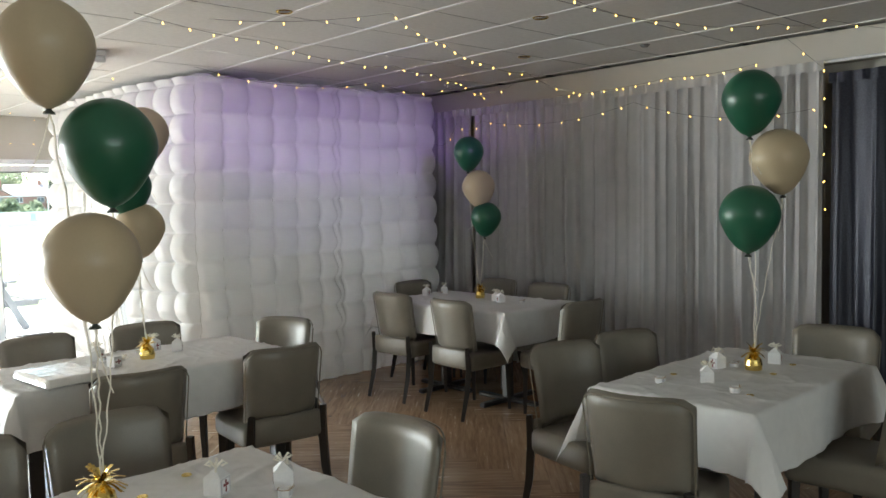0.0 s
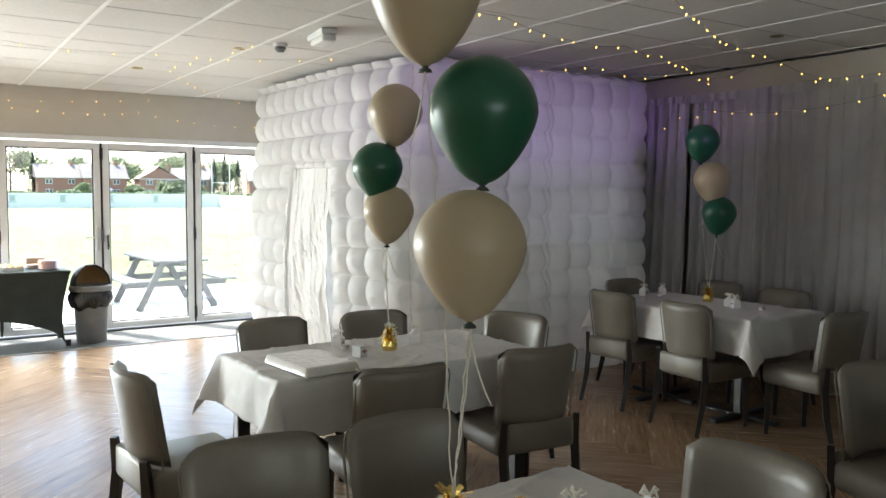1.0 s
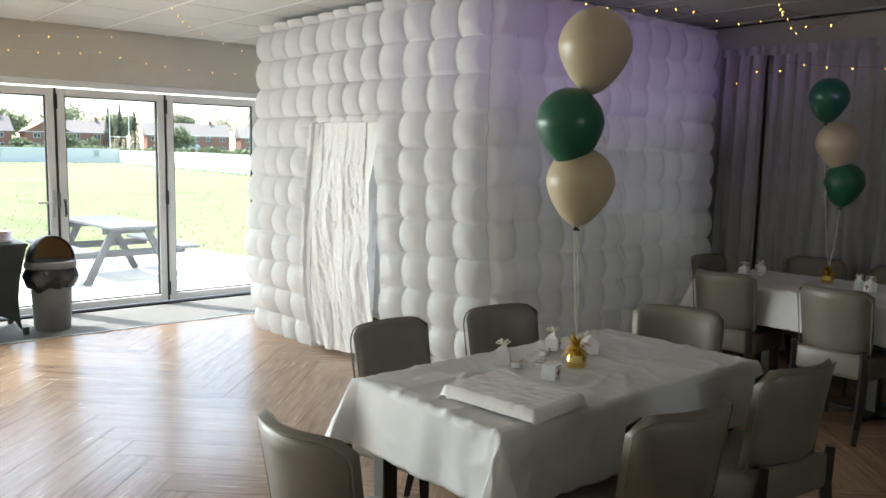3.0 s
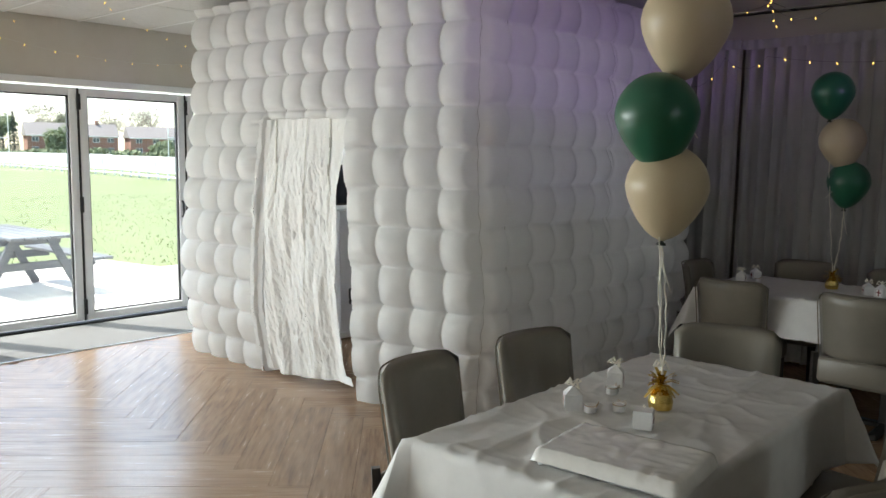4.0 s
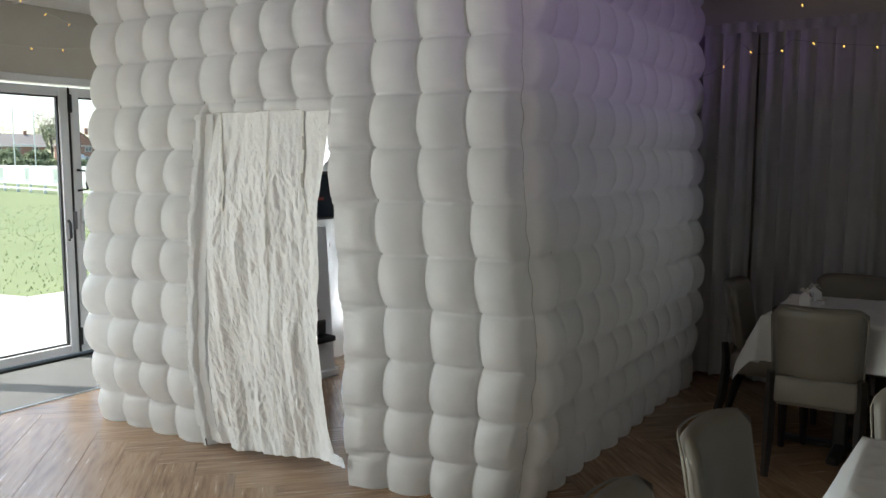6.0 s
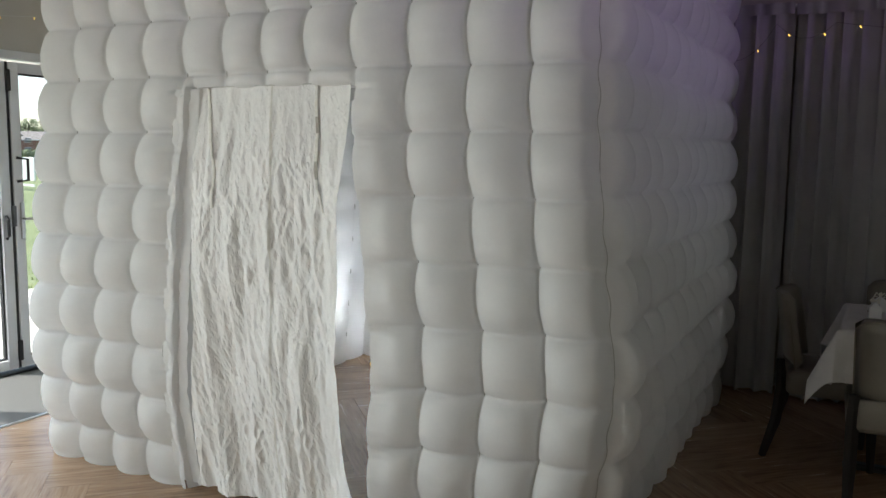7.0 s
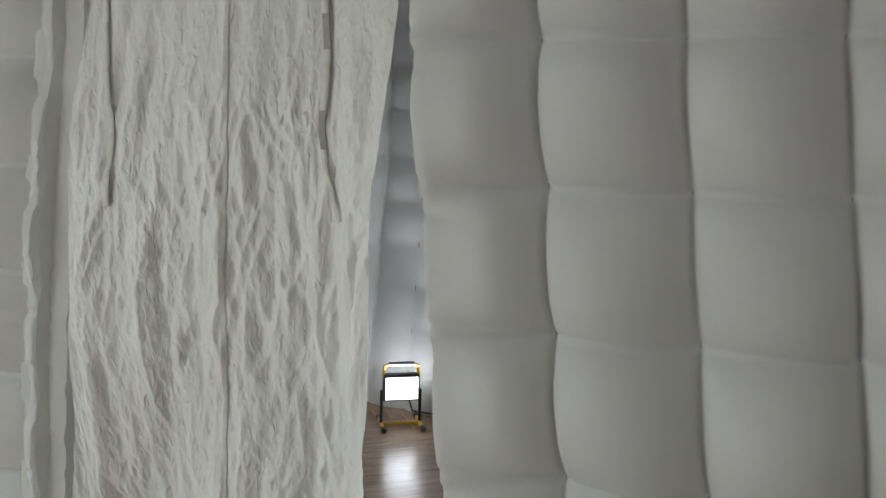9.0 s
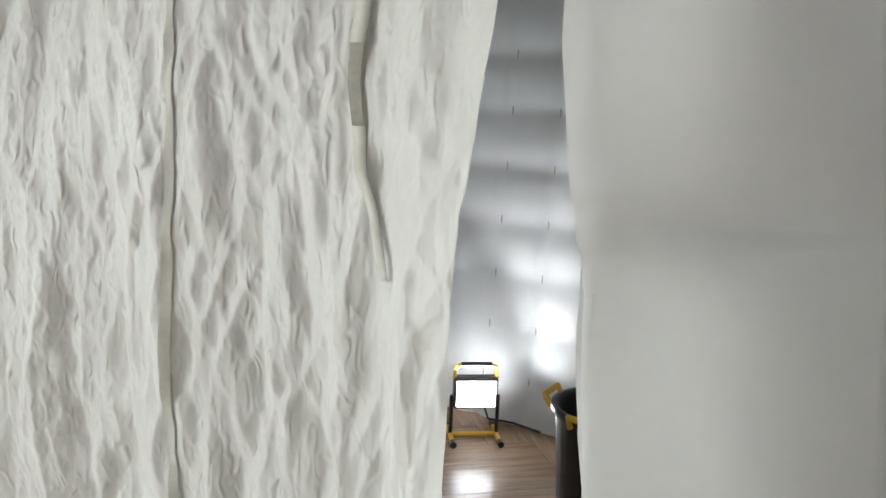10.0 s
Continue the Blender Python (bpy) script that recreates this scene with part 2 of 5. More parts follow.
def box(bm, lo, hi, bevel=0.0, seg=1, m=None):
    r = bmesh.ops.create_cube(bm, size=1.0)
    vs = r["verts"]
    c = [(a + b) / 2 for a, b in zip(lo, hi)]
    s = [abs(b - a) for a, b in zip(lo, hi)]
    bmesh.ops.scale(bm, vec=s, verts=vs)
    bmesh.ops.translate(bm, vec=c, verts=vs)
    if m is not None:
        bmesh.ops.transform(bm, matrix=m, verts=vs)
    if bevel:
        es = list({e for v in vs for e in v.link_edges})
        bmesh.ops.bevel(bm, geom=es, offset=bevel, segments=seg, affect='EDGES', profile=0.5)
    return bm


def a_box(lo, hi, bevel=0.0, seg=1, m=None):
    return box(bmesh.new(), lo, hi, bevel, seg, m)


def lathe(bm, prof, n=24, at=(0, 0, 0), m=None):
    """Turns a profile of (radius, height) about the z axis."""
    rings = []
    made = []
    for r, z in prof:
        if r < 1e-5:
            ring = [bm.verts.new((at[0], at[1], at[2] + z))]
        else:
            ring = [bm.verts.new((at[0] + r * math.cos(2 * math.pi * i / n), at[1] + r * math.sin(2 * math.pi * i / n), at[2] + z)) for i in range(n)]
        rings.append(ring)
        made += ring
    for a, b in zip(rings, rings[1:]):
        for i in range(n):
            j = (i + 1) % n
            q = [a[i % len(a)], a[j % len(a)], b[j % len(b)], b[i % len(b)]]
            q = list(dict.fromkeys(q))
            if len(q) > 2:
                bm.faces.new(q)
    if m is not None:
        bmesh.ops.transform(bm, matrix=m, verts=made)
    return bm


def tube(bm, pts, r, n=6, taper=None):
    """A round bar along points; taper gives a factor at each point."""
    pts = [Vector(p) for p in pts]
    rings = []
    for i, p in enumerate(pts):
        d = (pts[min(i + 1, len(pts) - 1)] - pts[max(i - 1, 0)]).normalized()
        a = d.orthogonal().normalized() if abs(d.z) > 0.9 else d.cross(Vector((0, 0, 1))).normalized()
        if abs(d.z) > 0.9:
            a = (Vector((1, 0, 0)) - d * d.x).normalized()
        b = d.cross(a)
        k = r * (taper[i] if taper else 1)
        rings.append([bm.verts.new(p + a * k * math.cos(2 * math.pi * q / n) + b * k * math.sin(2 * math.pi * q / n)) for q in range(n)])
    for s, e in zip(rings, rings[1:]):
        for q in range(n):
            bm.faces.new((s[q], s[(q + 1) % n], e[(q + 1) % n], e[q]))
    bm.faces.new(rings[0])
    bm.faces.new(rings[-1])
    return bm


def a_tube(pts, r, n=6, taper=None):
    return tube(bmesh.new(), pts, r, n, taper)


def sheet(bm, nu, nv, fn, keep=None):
    """A grid of points fn(u, v), u and v from 0 to 1; keep(u, v) tells which cells stay."""
    vs = {}

    def v(i, j):
        if (i, j) not in vs:
            vs[i, j] = bm.verts.new(fn(i / nu, j / nv))
        return vs[i, j]
    for i in range(nu):
        for j in range(nv):
            if keep is None or keep((i + 0.5) / nu, (j + 0.5) / nv):
                bm.faces.new((v(i, j), v(i + 1, j), v(i + 1, j + 1), v(i, j + 1)))
    return bm


def structure(name, bm, mat, label, category, smooth=False):
    return tagged(mesh_ob(name, bm, mat, None, smooth), label, category, kind="structure")


# ---- the hall ----
H = 2.67                       # ceiling height
X0, X1, Y0, Y1 = -4.2, 6.45, -4.6, 10.14
bm = a_box((X0 - 0.2, Y0 - 0.2, -0.25), (X1 + 0.2, Y1 + 0.02, -0.012))
floor = structure("floor", bm, PLANK, "brown wood-look vinyl plank floor laid in herringbone", "floor")
structure("entrance_mat", a_box((X0, 9.2, -0.012), (X1, Y1 - 0.03, 0.006), 0.003), CARPET, "grey flecked barrier carpet along the folding doors", "carpet")
part("trim", a_box((X0, 9.185, -0.01), (X1, 9.205, 0.009), 0.003), STEEL, floor, "thin metal edging strip")
DH = 2.13                      # head of the folding doors
# the three westernmost leaves are unseen, added to hold door lamp
DX = [-4.06, -3.05, -2.04, -1.03, -0.02, 0.99, 2.0, 3.02, 4.05, 5.07, 6.08]
bm = a_box((X0 - 0.2, Y1, DH), (X1 + 0.2, Y1 + 0.3, H + 0.4))
box(bm, (X0 - 0.2, Y1, -0.25), (DX[0] - 0.04, Y1 + 0.3, DH))
box(bm, (DX[-1] + 0.04, Y1, -0.25), (X1 + 0.2, Y1 + 0.3, DH))
structure("wall_north", bm, WALL, "warm grey painted wall above folding glass doors", "wall")
structure("wall_east", a_box((X1, Y0 - 0.2, -0.25), (X1 + 0.2, Y1, H + 0.4)), WALL, "plain grey wall behind the drapes", "wall")
structure("wall_west", a_box((X0 - 0.2, Y0, -0.25), (X0, Y1, H + 0.4)), WALL, "plain grey painted wall", "wall")
structure("wall_south", a_box((X0 - 0.2, Y0 - 0.2, -0.25), (X1, Y0, H + 0.4)), WALL, "plain grey painted wall", "wall")
structure("cornice", a_box((X1 - 0.2, Y0, 2.47), (X1, Y1, H), 0.004), WALL, "boxed grey bulkhead above the drapes", "trim")

# ceiling: tiles with recessed joints and a white grid
bm = a_box((X0, Y0, H + 0.02), (X1, Y1, H + 0.3))
T = 0.6125
nx, ny = int((X1 - X0) / T) + 1, int((Y1 - Y0) / T) + 1
xs = [X1 - 0.335 - T * i for i in range(nx + 1)]
ys = [Y1 - 0.63 - T * j for j in range(-1, ny + 1)]
for i in range(nx + 1):
    for j in range(len(ys)):
        a0, b0 = max(X0, xs[i] - T + 0.012), max(Y0, ys[j] - T + 0.006)
        a1, b1 = min(X1, xs[i] - 0.012), min(Y1, ys[j] - 0.006)
        if a1 - a0 > 0.02 and b1 - b0 > 0.02:
            k = 0.002 * random.random()
            vs = [bm.verts.new(p) for p in ((a0, b0, H + k), (a1, b0, H + k), (a1, b1, H + k), (a0, b1, H + k))]
            up = [bm.verts.new((v.co.x, v.co.y, H + 0.021)) for v in vs]
            bm.faces.new(vs)
            for q in range(4):
                bm.faces.new((vs[q], vs[(q + 1) % 4], up[(q + 1) % 4], up[q]))
structure("ceiling", bm, CEIL, "suspended ceiling of off-white mineral tiles in a grid", "ceiling")
bm = bmesh.new()
for x in xs:
    if x > X0:
        box(bm, (x - 0.012, Y0, H - 0.003), (x + 0.012, Y1, H + 0.02))
structure("ceiling_grid", bm, TBAR, "white metal grid bars of the suspended ceiling", "trim")
# bars coloured dark for the shade in the gaps between tile rows
bm = bmesh.new()
for y in ys:
    if Y0 < y < Y1:
        box(bm, (X0, y - 0.006, H + 0.003), (X1, y + 0.006, H + 0.019))
structure("ceiling_joint", bm, TBAR_DARK, "dark bars standing for the shadow gaps between rows of ceiling tiles", "trim")

# folding doors
head = thing("door_1", pose(0, Y1, 0), "white aluminium folding doors with large clear panes, closed", "folding door", kind="structure")
part("frame", a_box((DX[0] - 0.06, -0.01, DH - 0.012), (DX[-1] + 0.06, 0.1, DH + 0.045), 0.004), UPVC, head)
part("sill", a_box((DX[0] - 0.06, -0.03, -0.01), (DX[-1] + 0.06, 0.12, 0.018), 0.003), GASKET, head, "dark threshold")
for k, (a, b) in enumerate(zip(DX, DX[1:])):
    a, b, z0, z1 = a + 0.012, b - 0.012, 0.035, DH - 0.03
    s = 0.068
    bm = bmesh.new()
    box(bm, (a, 0.0, z0), (a + s, 0.07, z1), 0.004)
    box(bm, (b - s, 0.0, z0), (b, 0.07, z1), 0.004)
    box(bm, (a + s, 0.001, z0), (b - s, 0.069, z0 + s), 0.004)
    box(bm, (a + s, 0.001, z1 - s), (b - s, 0.069, z1), 0.004)
    leaf = part("leaf", bm, UPVC, head)
    bm = bmesh.new()
    g = 0.012
    for lo, hi in (((a + s, 0.02, z0 + s), (a + s + g, 0.05, z1 - s)), ((b - s - g, 0.02, z0 + s), (b - s, 0.05, z1 - s)),
                   ((a + s, 0.02, z0 + s), (b - s, 0.05, z0 + s + g)), ((a + s, 0.02, z1 - s - g), (b - s, 0.05, z1 - s))):
        box(bm, lo, hi)
    part("gasket", bm, GASKET, leaf, "black rubber glazing gasket")
    pane = part("pane", a_box((a + s + 0.004, 0.032, z0 + s + 0.004), (b - s - 0.004, 0.036, z1 - s - 0.004)), PANE, leaf, "clear glass pane")
    pane.visible_shadow = False
    part("seal", a_box((b + 0.001, 0.01, z0), (b + 0.023, 0.06, z1)), GASKET, head, "dark joint between leaves")
    for z in (0.16, 1.08, 1.98):
        part("hinge", a_box((b - 0.004, -0.016, z - 0.07), (b + 0.028, 0.002, z + 0.07), 0.004), GASKET if k % 2 == 0 or z != 1.08 else GREYP, head, "black hinge")
for x, dx in ((DX[6] - 0.05, -1), (DX[8] + 0.06, 1)):
    h = part("handle", a_box((x - 0.016, -0.014, 0.92), (x + 0.016, 0.0, 1.17), 0.005), STEEL, head, "brushed steel lever handle")
    part("lever", a_tube([(x, -0.014, 1.06), (x, -0.05, 1.06), (x + dx * 0.03, -0.055, 1.06), (x + dx * 0.14, -0.055, 1.06)], 0.009, 8), STEEL, h)
for x in (DX[6] + 0.055, DX[8] - 0.055):
    h = part("pull", a_tube([(x, -0.004, 0.93), (x, -0.03, 0.95), (x - 0.006, -0.034, 1.06), (x, -0.004, 1.08)], 0.011, 8), GASKET, head, "black folding pull handle")
part("catch", a_tube([(DX[8] + 0.035, -0.004, 1.31), (DX[8] + 0.1, -0.03, 1.32), (DX[8] + 0.1, -0.03, 1.46), (DX[8] + 0.035, -0.004, 1.47)], 0.01, 8), GASKET, head, "black door catch")

# ---- inflatable booth ----
def crest(n, k=2.6):
    return (1 - min(1.0, abs(n) * k)) ** 1.4


BH, ROWN = 2.6, 11
COLS = {"front": 12, "right": 11, "back": 12, "far": 12}
BW = 2.7
THICK = 0.2
DOOR_A, DOOR_B, DOOR_H = 0.86, 1.75, 1.77   # doorway along the front, from the near corner


def bx(d):
    """x of the front of the booth at d metres from its near corner."""
    return 3.36 - 0.2 * min(d, 0.85) - 0.015 * max(0.0, d - 0.85)


def lean_x(z):
    """How far the front falls back: it bellies out below the middle."""
    return 0.07 * (z - 0.85) ** 2 if z < 1.6 else 0.039 + 0.06 * (z - 1.6)


def lean_y(z):
    """How far the near corner swings in plan with its height."""
    if z < 0.75:
        return -0.047 + 0.1 * (0.75 - z)
    return 0.12 * (z - 1.14) if z < 1.6 else 0.055 + 0.04 * (z - 1.6)


def tuck(z):
    """How far the skin draws in under the lowest pillows."""
    return 0.075 * max(0.0, 1 - z / 0.5)


def corner(u, z, side):
    """Plan position of the outer skin, u metres along a side; the foot spreads a little."""
    if side == "front":
        w = min(1.0, max(0.0, (1.7 - u) / 0.8))
        y = u * 0.98 if u < 0.9 else 0.882 + (u - 0.9) * 1.01
        y += lean_y(z) * w + 0.13 * (1 - w) * max(0.0, 1 - z / BH) ** 2
        y += tuck(z) * math.exp(-u / 0.4)
        return Vector((bx(u) + lean_x(z) + tuck(z), 5.836 + y, z))
    far, s = 5.93 + 0.022 * z, u / BW
    if side == "right":
        w = math.exp(-u / 0.7)
        x = (bx(0) + lean_x(z)) * (1 - s) + far * s + tuck(z) * math.exp(-u / 0.4)
        return Vector((x, (5.836 + lean_y(z)) * w + (5.86 + 0.025 * z) * (1 - w) + tuck(z), z))
    end = corner(BW, z, "front")
    if side == "back":
        return Vector((end.x * (1 - s) + far * s, end.y, z))
    return Vector((far, (5.86 + 0.025 * z) * (1 - s) + end.y * s, z))


OUT = {"front": Vector((-1, -0.06, 0)), "right": Vector((0, -1, 0)), "back": Vector((0, 1, 0)), "far": Vector((1, 0, 0))}


def puff(a, b):
    su, sv = abs(math.sin(math.pi * a)), abs(math.sin(math.pi * b))
    return 0.6 * math.sqrt(su * sv) + 0.4 * (1 - (1 - su ** 0.7) * (1 - sv ** 0.7))


def row_of(u, z, side):
    """Row of pillows at a height; the rows of the front sit a little lower."""
    return z / BH * ROWN + (0.21 if side == "front" else 0.16)


def skin(side, inner=False, sub=14, depth=0.105):
    bm = bmesh.new()
    n = OUT[side]

    def fn(a, b):
        u, z = a * BW, b * BH
        p = corner(u, z, side)
        wob = 0.010 * noise.noise(Vector((u * 1.7, z * 1.7, 3.1 if inner else 7.7)) + n * 5)
        rw = row_of(u, z, side)
        base = puff(u / BW * COLS[side], max(rw, 0.32))
        if side == "front" and z < DOOR_H:
            j = max(0.0, 1 - abs(u - DOOR_A) / 0.13) if u < DOOR_A + 0.05 else max(0.0, 1 - abs(u - DOOR_B) / 0.09)
            rj = 0.62 + 0.2 * math.sqrt(abs(math.sin(math.pi * (rw + 0.2))))
            j = j * j * (3 - 2 * j)
            base = base * (1 - j) + rj * j
        d = depth * base * (1 + 0.25 * noise.noise(Vector((u * 3, z * 3, 1.5)) + n * 9))
        cr = 0.006 * noise.noise(Vector((u * 9, z * 26, 2.2)) + n * 3) * (1 - 0.6 * abs(math.sin(math.pi * z / BH * ROWN)))
        if side == "front" and DOOR_A < u < DOOR_B and z >= DOOR_H - 0.05:
            d *= min(1.0, max(0.0, (z - DOOR_H) / 0.09)) ** 0.6
        if side == "right" and not inner:
            z1 = 1.40 + 0.02 * math.sin(z * 27)
            d *= 0.85
            d -= 0.035 * math.exp(-((u - z1) / 0.013) ** 2)
        if side == "front" and not inner and z < DOOR_H:
            g = max(0.0, 1 - abs(u - DOOR_A + 0.02) / 0.14) if u < DOOR_A + 0.05 else max(0.0, 1 - abs(u - DOOR_B - 0.02) / 0.1)
            q = (rw + 0.1 + 0.25 * (u - DOOR_A) + 0.5) % 1.0 - 0.5
            d -= 0.017 * g ** 0.5 * math.exp(-(q / 0.045) ** 2) * (0.6 + noise.noise(Vector((z * 3, u, 4))))
            d -= 0.008 * g ** 0.5 * math.exp(-((q - 0.11 - 0.4 * (u - 0.8)) / 0.035) ** 2)
        if inner:
            p = p - n * THICK
            return p - n * (d + wob)
        if side in ("front", "right"):
            return p + n * (d + wob + cr) * min(1.0, u / 0.035) ** 0.5
        return p + n * (d + wob + cr)

    def keep(a, b):
        return not (side == "front" and DOOR_A < a * BW < DOOR_B and b * BH < DOOR_H)
    sheet(bm, COLS[side] * sub, ROWN * sub, fn, keep)
    return bm


booth = thing("inflatable_booth", pose(3.3, 5.85, 0), "white inflatable cube booth with tufted air pillows, standing on the floor", "inflatable booth")


def bpart(name, bm, mat, label="", smooth=True, parent=None):
    bmesh.ops.translate(bm, vec=(-3.3, -5.85, 0), verts=bm.verts)
    return part(name, bm, mat, parent or booth, label, smooth)


for side in ("front", "right", "back", "far"):
    bpart("outer_wall", skin(side, False, 24 if side == "front" else 14 if side in ("front", "right") else 6), FABRIC)
    bpart("inner_wall", skin(side, True, 8, 0.05), FABRIC)
# roof panels, outer and inner
for z, s, lab in ((BH, 1, "roof"), (BH - THICK, -1, "inner_roof")):
    bm = bmesh.new()
    sheet(bm, 48, 48, lambda a, b: corner(b * BW, BH, "front").lerp(corner(b * BW, BH, "far"), 0.01 + 0.98 * a) + Vector((0, 0, z - BH + s * 0.05 * puff(a * 12, b * 12))))
    bpart(lab, bm, FABRIC)
# rounded jambs and lintel of the doorway
for u, s in ((DOOR_A - 0.004, 1), (DOOR_B + 0.004, -1)):
    bm = bmesh.new()

    def jamb(a, b, u=u, s=s):
        z = b * (DOOR_H + 0.02)
        p = corner(u, z, "front")
        n = OUT["front"]
        row = abs(math.sin(math.pi * (z / BH * ROWN + 0.28)))
        t = math.pi * a
        bulge = 0.04 + 0.012 * row ** 0.6 + 0.004 * noise.noise(Vector((z * 30, a * 8, u)))
        o = 0.057 + 0.018 * row ** 0.5
        return p + n * (o - a * (THICK + 2 * o)) + Vector((0, s, 0)) * bulge * max(0.0, math.sin(t)) ** 0.7
    sheet(bm, 10, 84, jamb)
    bpart("jamb", bm, FABRIC, "rounded air-filled door jamb")
bm = bmesh.new()


def lintel(a, b):
    u = DOOR_A - 0.01 + b * (DOOR_B - DOOR_A + 0.02)
    p = corner(u, DOOR_H, "front")
    return p - OUT["front"] * (a * THICK + 0.012) - Vector((0, 0, 0.05 * math.sin(math.pi * a)))


sheet(bm, 6, 30, lintel)
bpart("lintel", bm, FABRIC)
# smooth zip strip beside the doorway and stitched seams
bm = a_tube([corner(0, 0.02 + i * 0.02, "front") + Vector((-0.004, -0.004, 0)) + Vector((0.006 * math.sin(i * 0.9), 0.004 * math.cos(i * 0.7), 0)) for i in range(127)], 0.0016, 5)
bpart("seam", bm, STITCH, "stitched grey corner seam")
bm = a_tube([corner(1.40 + 0.02 * math.sin((0.03 + i * 0.02) * 27), 0.03 + i * 0.02, "right") + Vector((0, -0.006, 0)) for i in range(126)], 0.005, 5)
bpart("zip", bm, FABRIC, "wavy zipped seam")
bm = a_tube([corner(DOOR_B + 0.075 + 0.004 * math.sin(i * 1.3), 0.02 + i * 0.04, "front") + Vector((-0.05, 0, 0)) for i in range(44)], 0.003, 5)
bpart("seam", bm, STITCH, "stitched grey door seam")
# pinched tufts where the baffles hold the skin
for side, cols in (("front", range(1, 12)), ("right", range(1, 11))):
    for i in cols:
        for j in range(1, ROWN):
            u = BW * i / COLS[side]
            z = BH * (j - row_of(u, 0, side)) / ROWN
            if side == "front" and DOOR_A - 0.03 < u < DOOR_B + 0.03 and z < DOOR_H:
                continue
            p = corner(u, z, side) + OUT[side] * 0.008
            bpart("tuft", a_tube([p + Vector((0, 0, 0.016)), p, p - Vector((0, 0, 0.016))], 0.0024, 5, [0.4, 1, 0.4]), STITCH, "", False)


for side in ("far", "back"):
    for i in range(2, 11):
        for j in range(1, ROWN - 1):
            u = BW * i / COLS[side]
            p = corner(u, BH * (j - row_of(u, 0, side)) / ROWN, side) - OUT[side] * (THICK + 0.012)
            bpart("tuft", a_tube([p + Vector((0, 0, 0.02)), p, p - Vector((0, 0, 0.02))], 0.004, 5, [0.4, 1, 0.4]), STITCH, "", False)


# ---- flat strip along the doorway, stitched to the pillows ----
bm = bmesh.new()
sheet(bm, 8, 90, lambda a, b: corner(1.69 + 0.13 * a, 0.03 + 1.75 * b, "front") + Vector((-0.045 - 0.006 * crest(noise.noise(Vector((a * 2, b * 22, 3.3))), 5) - 0.012 * a, 0, 0)))
bpart("door_strip", bm, FABRIC, "flat stitched fabric strip", True)


# ---- the crumpled door flap ----
def flap_edge(z, right):
    t = max(0.0, 1 - z / 1.78)
    if right:
        return 0.943 + 0.014 * max(0.0, math.sin(math.pi * min(1, t * 0.85))) - 0.09 * max(0, t - 0.82) / 0.18
    return 1.785 - 0.097 * min(1.0, t * 5) + 0.29 * max(0, t - 0.6)


def tri(x):
    return abs((x % 1.0) - 0.5) * 2


FOLD = random.Random(41)
FOLDS = []
for f, slope, tilt in ((2.6, 0.26, 0.03), (4.3, 0.26, 0.06), (7.0, 0.30, 0.08), (12, 0.30, 0.10), (18, 0.28, 0.14), (27, 0.24, 0.2), (38, 0.17, 0.45), (31, 0.12, 1.1)):
    for k in range(2):
        ang = FOLD.gauss(0, tilt)
        FOLDS.append((f * math.cos(ang) * FOLD.uniform(0.85, 1.15), f * math.sin(ang), 0.75 * slope / (2 * f), FOLD.random(), FOLD.uniform(0, 40)))


def crumple(u, z):
    """Sharp-edged, mostly upright folds that wander, start and run out."""
    lo = noise.noise(Vector((u * 3.1, z * 1.1, 0.3)))
    wu = u + 0.014 * noise.noise(Vector((u * 5, z * 1.3, 5.0))) + 0.002 * noise.noise(Vector((u * 24, z * 12, 9.0)))
    wz = z + 0.03 * noise.noise(Vector((u * 9, z * 6, 15.0)))
    h = 0.010 * (0.5 + lo) - 0.035
    for i, (fu, fz, amp, ph, seed) in enumerate(FOLDS):
        m = 0.5 + 1.35 * noise.noise(Vector((u * (2 + fu * 0.22), z * (1 + fu * 0.10), seed)))
        if m > 0:
            h += amp * min(1.3, m) * tri(fu * wu + fz * wz + ph)
    for fu, fz, shear, amp in ((8.0, 1.5, 0.15, 0.030), (17.0, 4.0, -0.22, 0.016), (33.0, 8.0, 0.28, 0.0085), (62.0, 19.0, -0.3, 0.0042), (110.0, 45.0, 0.4, 0.0018)):
        m = 0.75 + 0.9 * noise.noise(Vector((u * 3.3, z * 2.1, fu)))
        h += amp * max(0.15, m) * (0.3 - abs(noise.noise(Vector(((wu + shear * (wz - 1.0)) * fu, wz * fz, fu)))))
    return h


def flap_at(a, b):
    z0 = 0.03 + 0.085 * a * a
    z = z0 + (1.787 - z0) * b
    l, r = flap_edge(z, False), flap_edge(z, True)
    u = l + (r - l) * a
    loose = min(1.0, (1 - b) * 4.0) * 0.85 + 0.15
    x = bx(u) + lean_x(z) - 0.02 + 0.065 * (1 - b) ** 2 - 0.015 * math.sin(math.pi * b)
    x -= crumple(u, z) * loose
    kick = max(0.0, 0.14 - z)
    drop = 0.012 * max(0, a - 0.55) * max(0, 1 - b * 9) * 2
    return Vector((x - kick * 0.12, 5.85 + u - (0.05 if a > 0.93 and b < 0.03 else 0), z - drop + 0.012 * (1 - b) * noise.noise(Vector((u * 9, 0, 1)))))


bm = bmesh.new()
sheet(bm, 400, 600, flap_at)
flap = bpart("door_flap", bm, FLAPCLOTH, "crumpled white fabric door curtain hanging in the doorway")
bm = bmesh.new()
sheet(bm, 2, 240, lambda a, b: flap_at(0.565 - 0.02 * (1 - b) + (a - 0.5) * 0.012, b) + Vector((-0.0025, 0, 0)))
bpart("seam", bm, TAPE, "taupe stitched seam band", parent=flap)


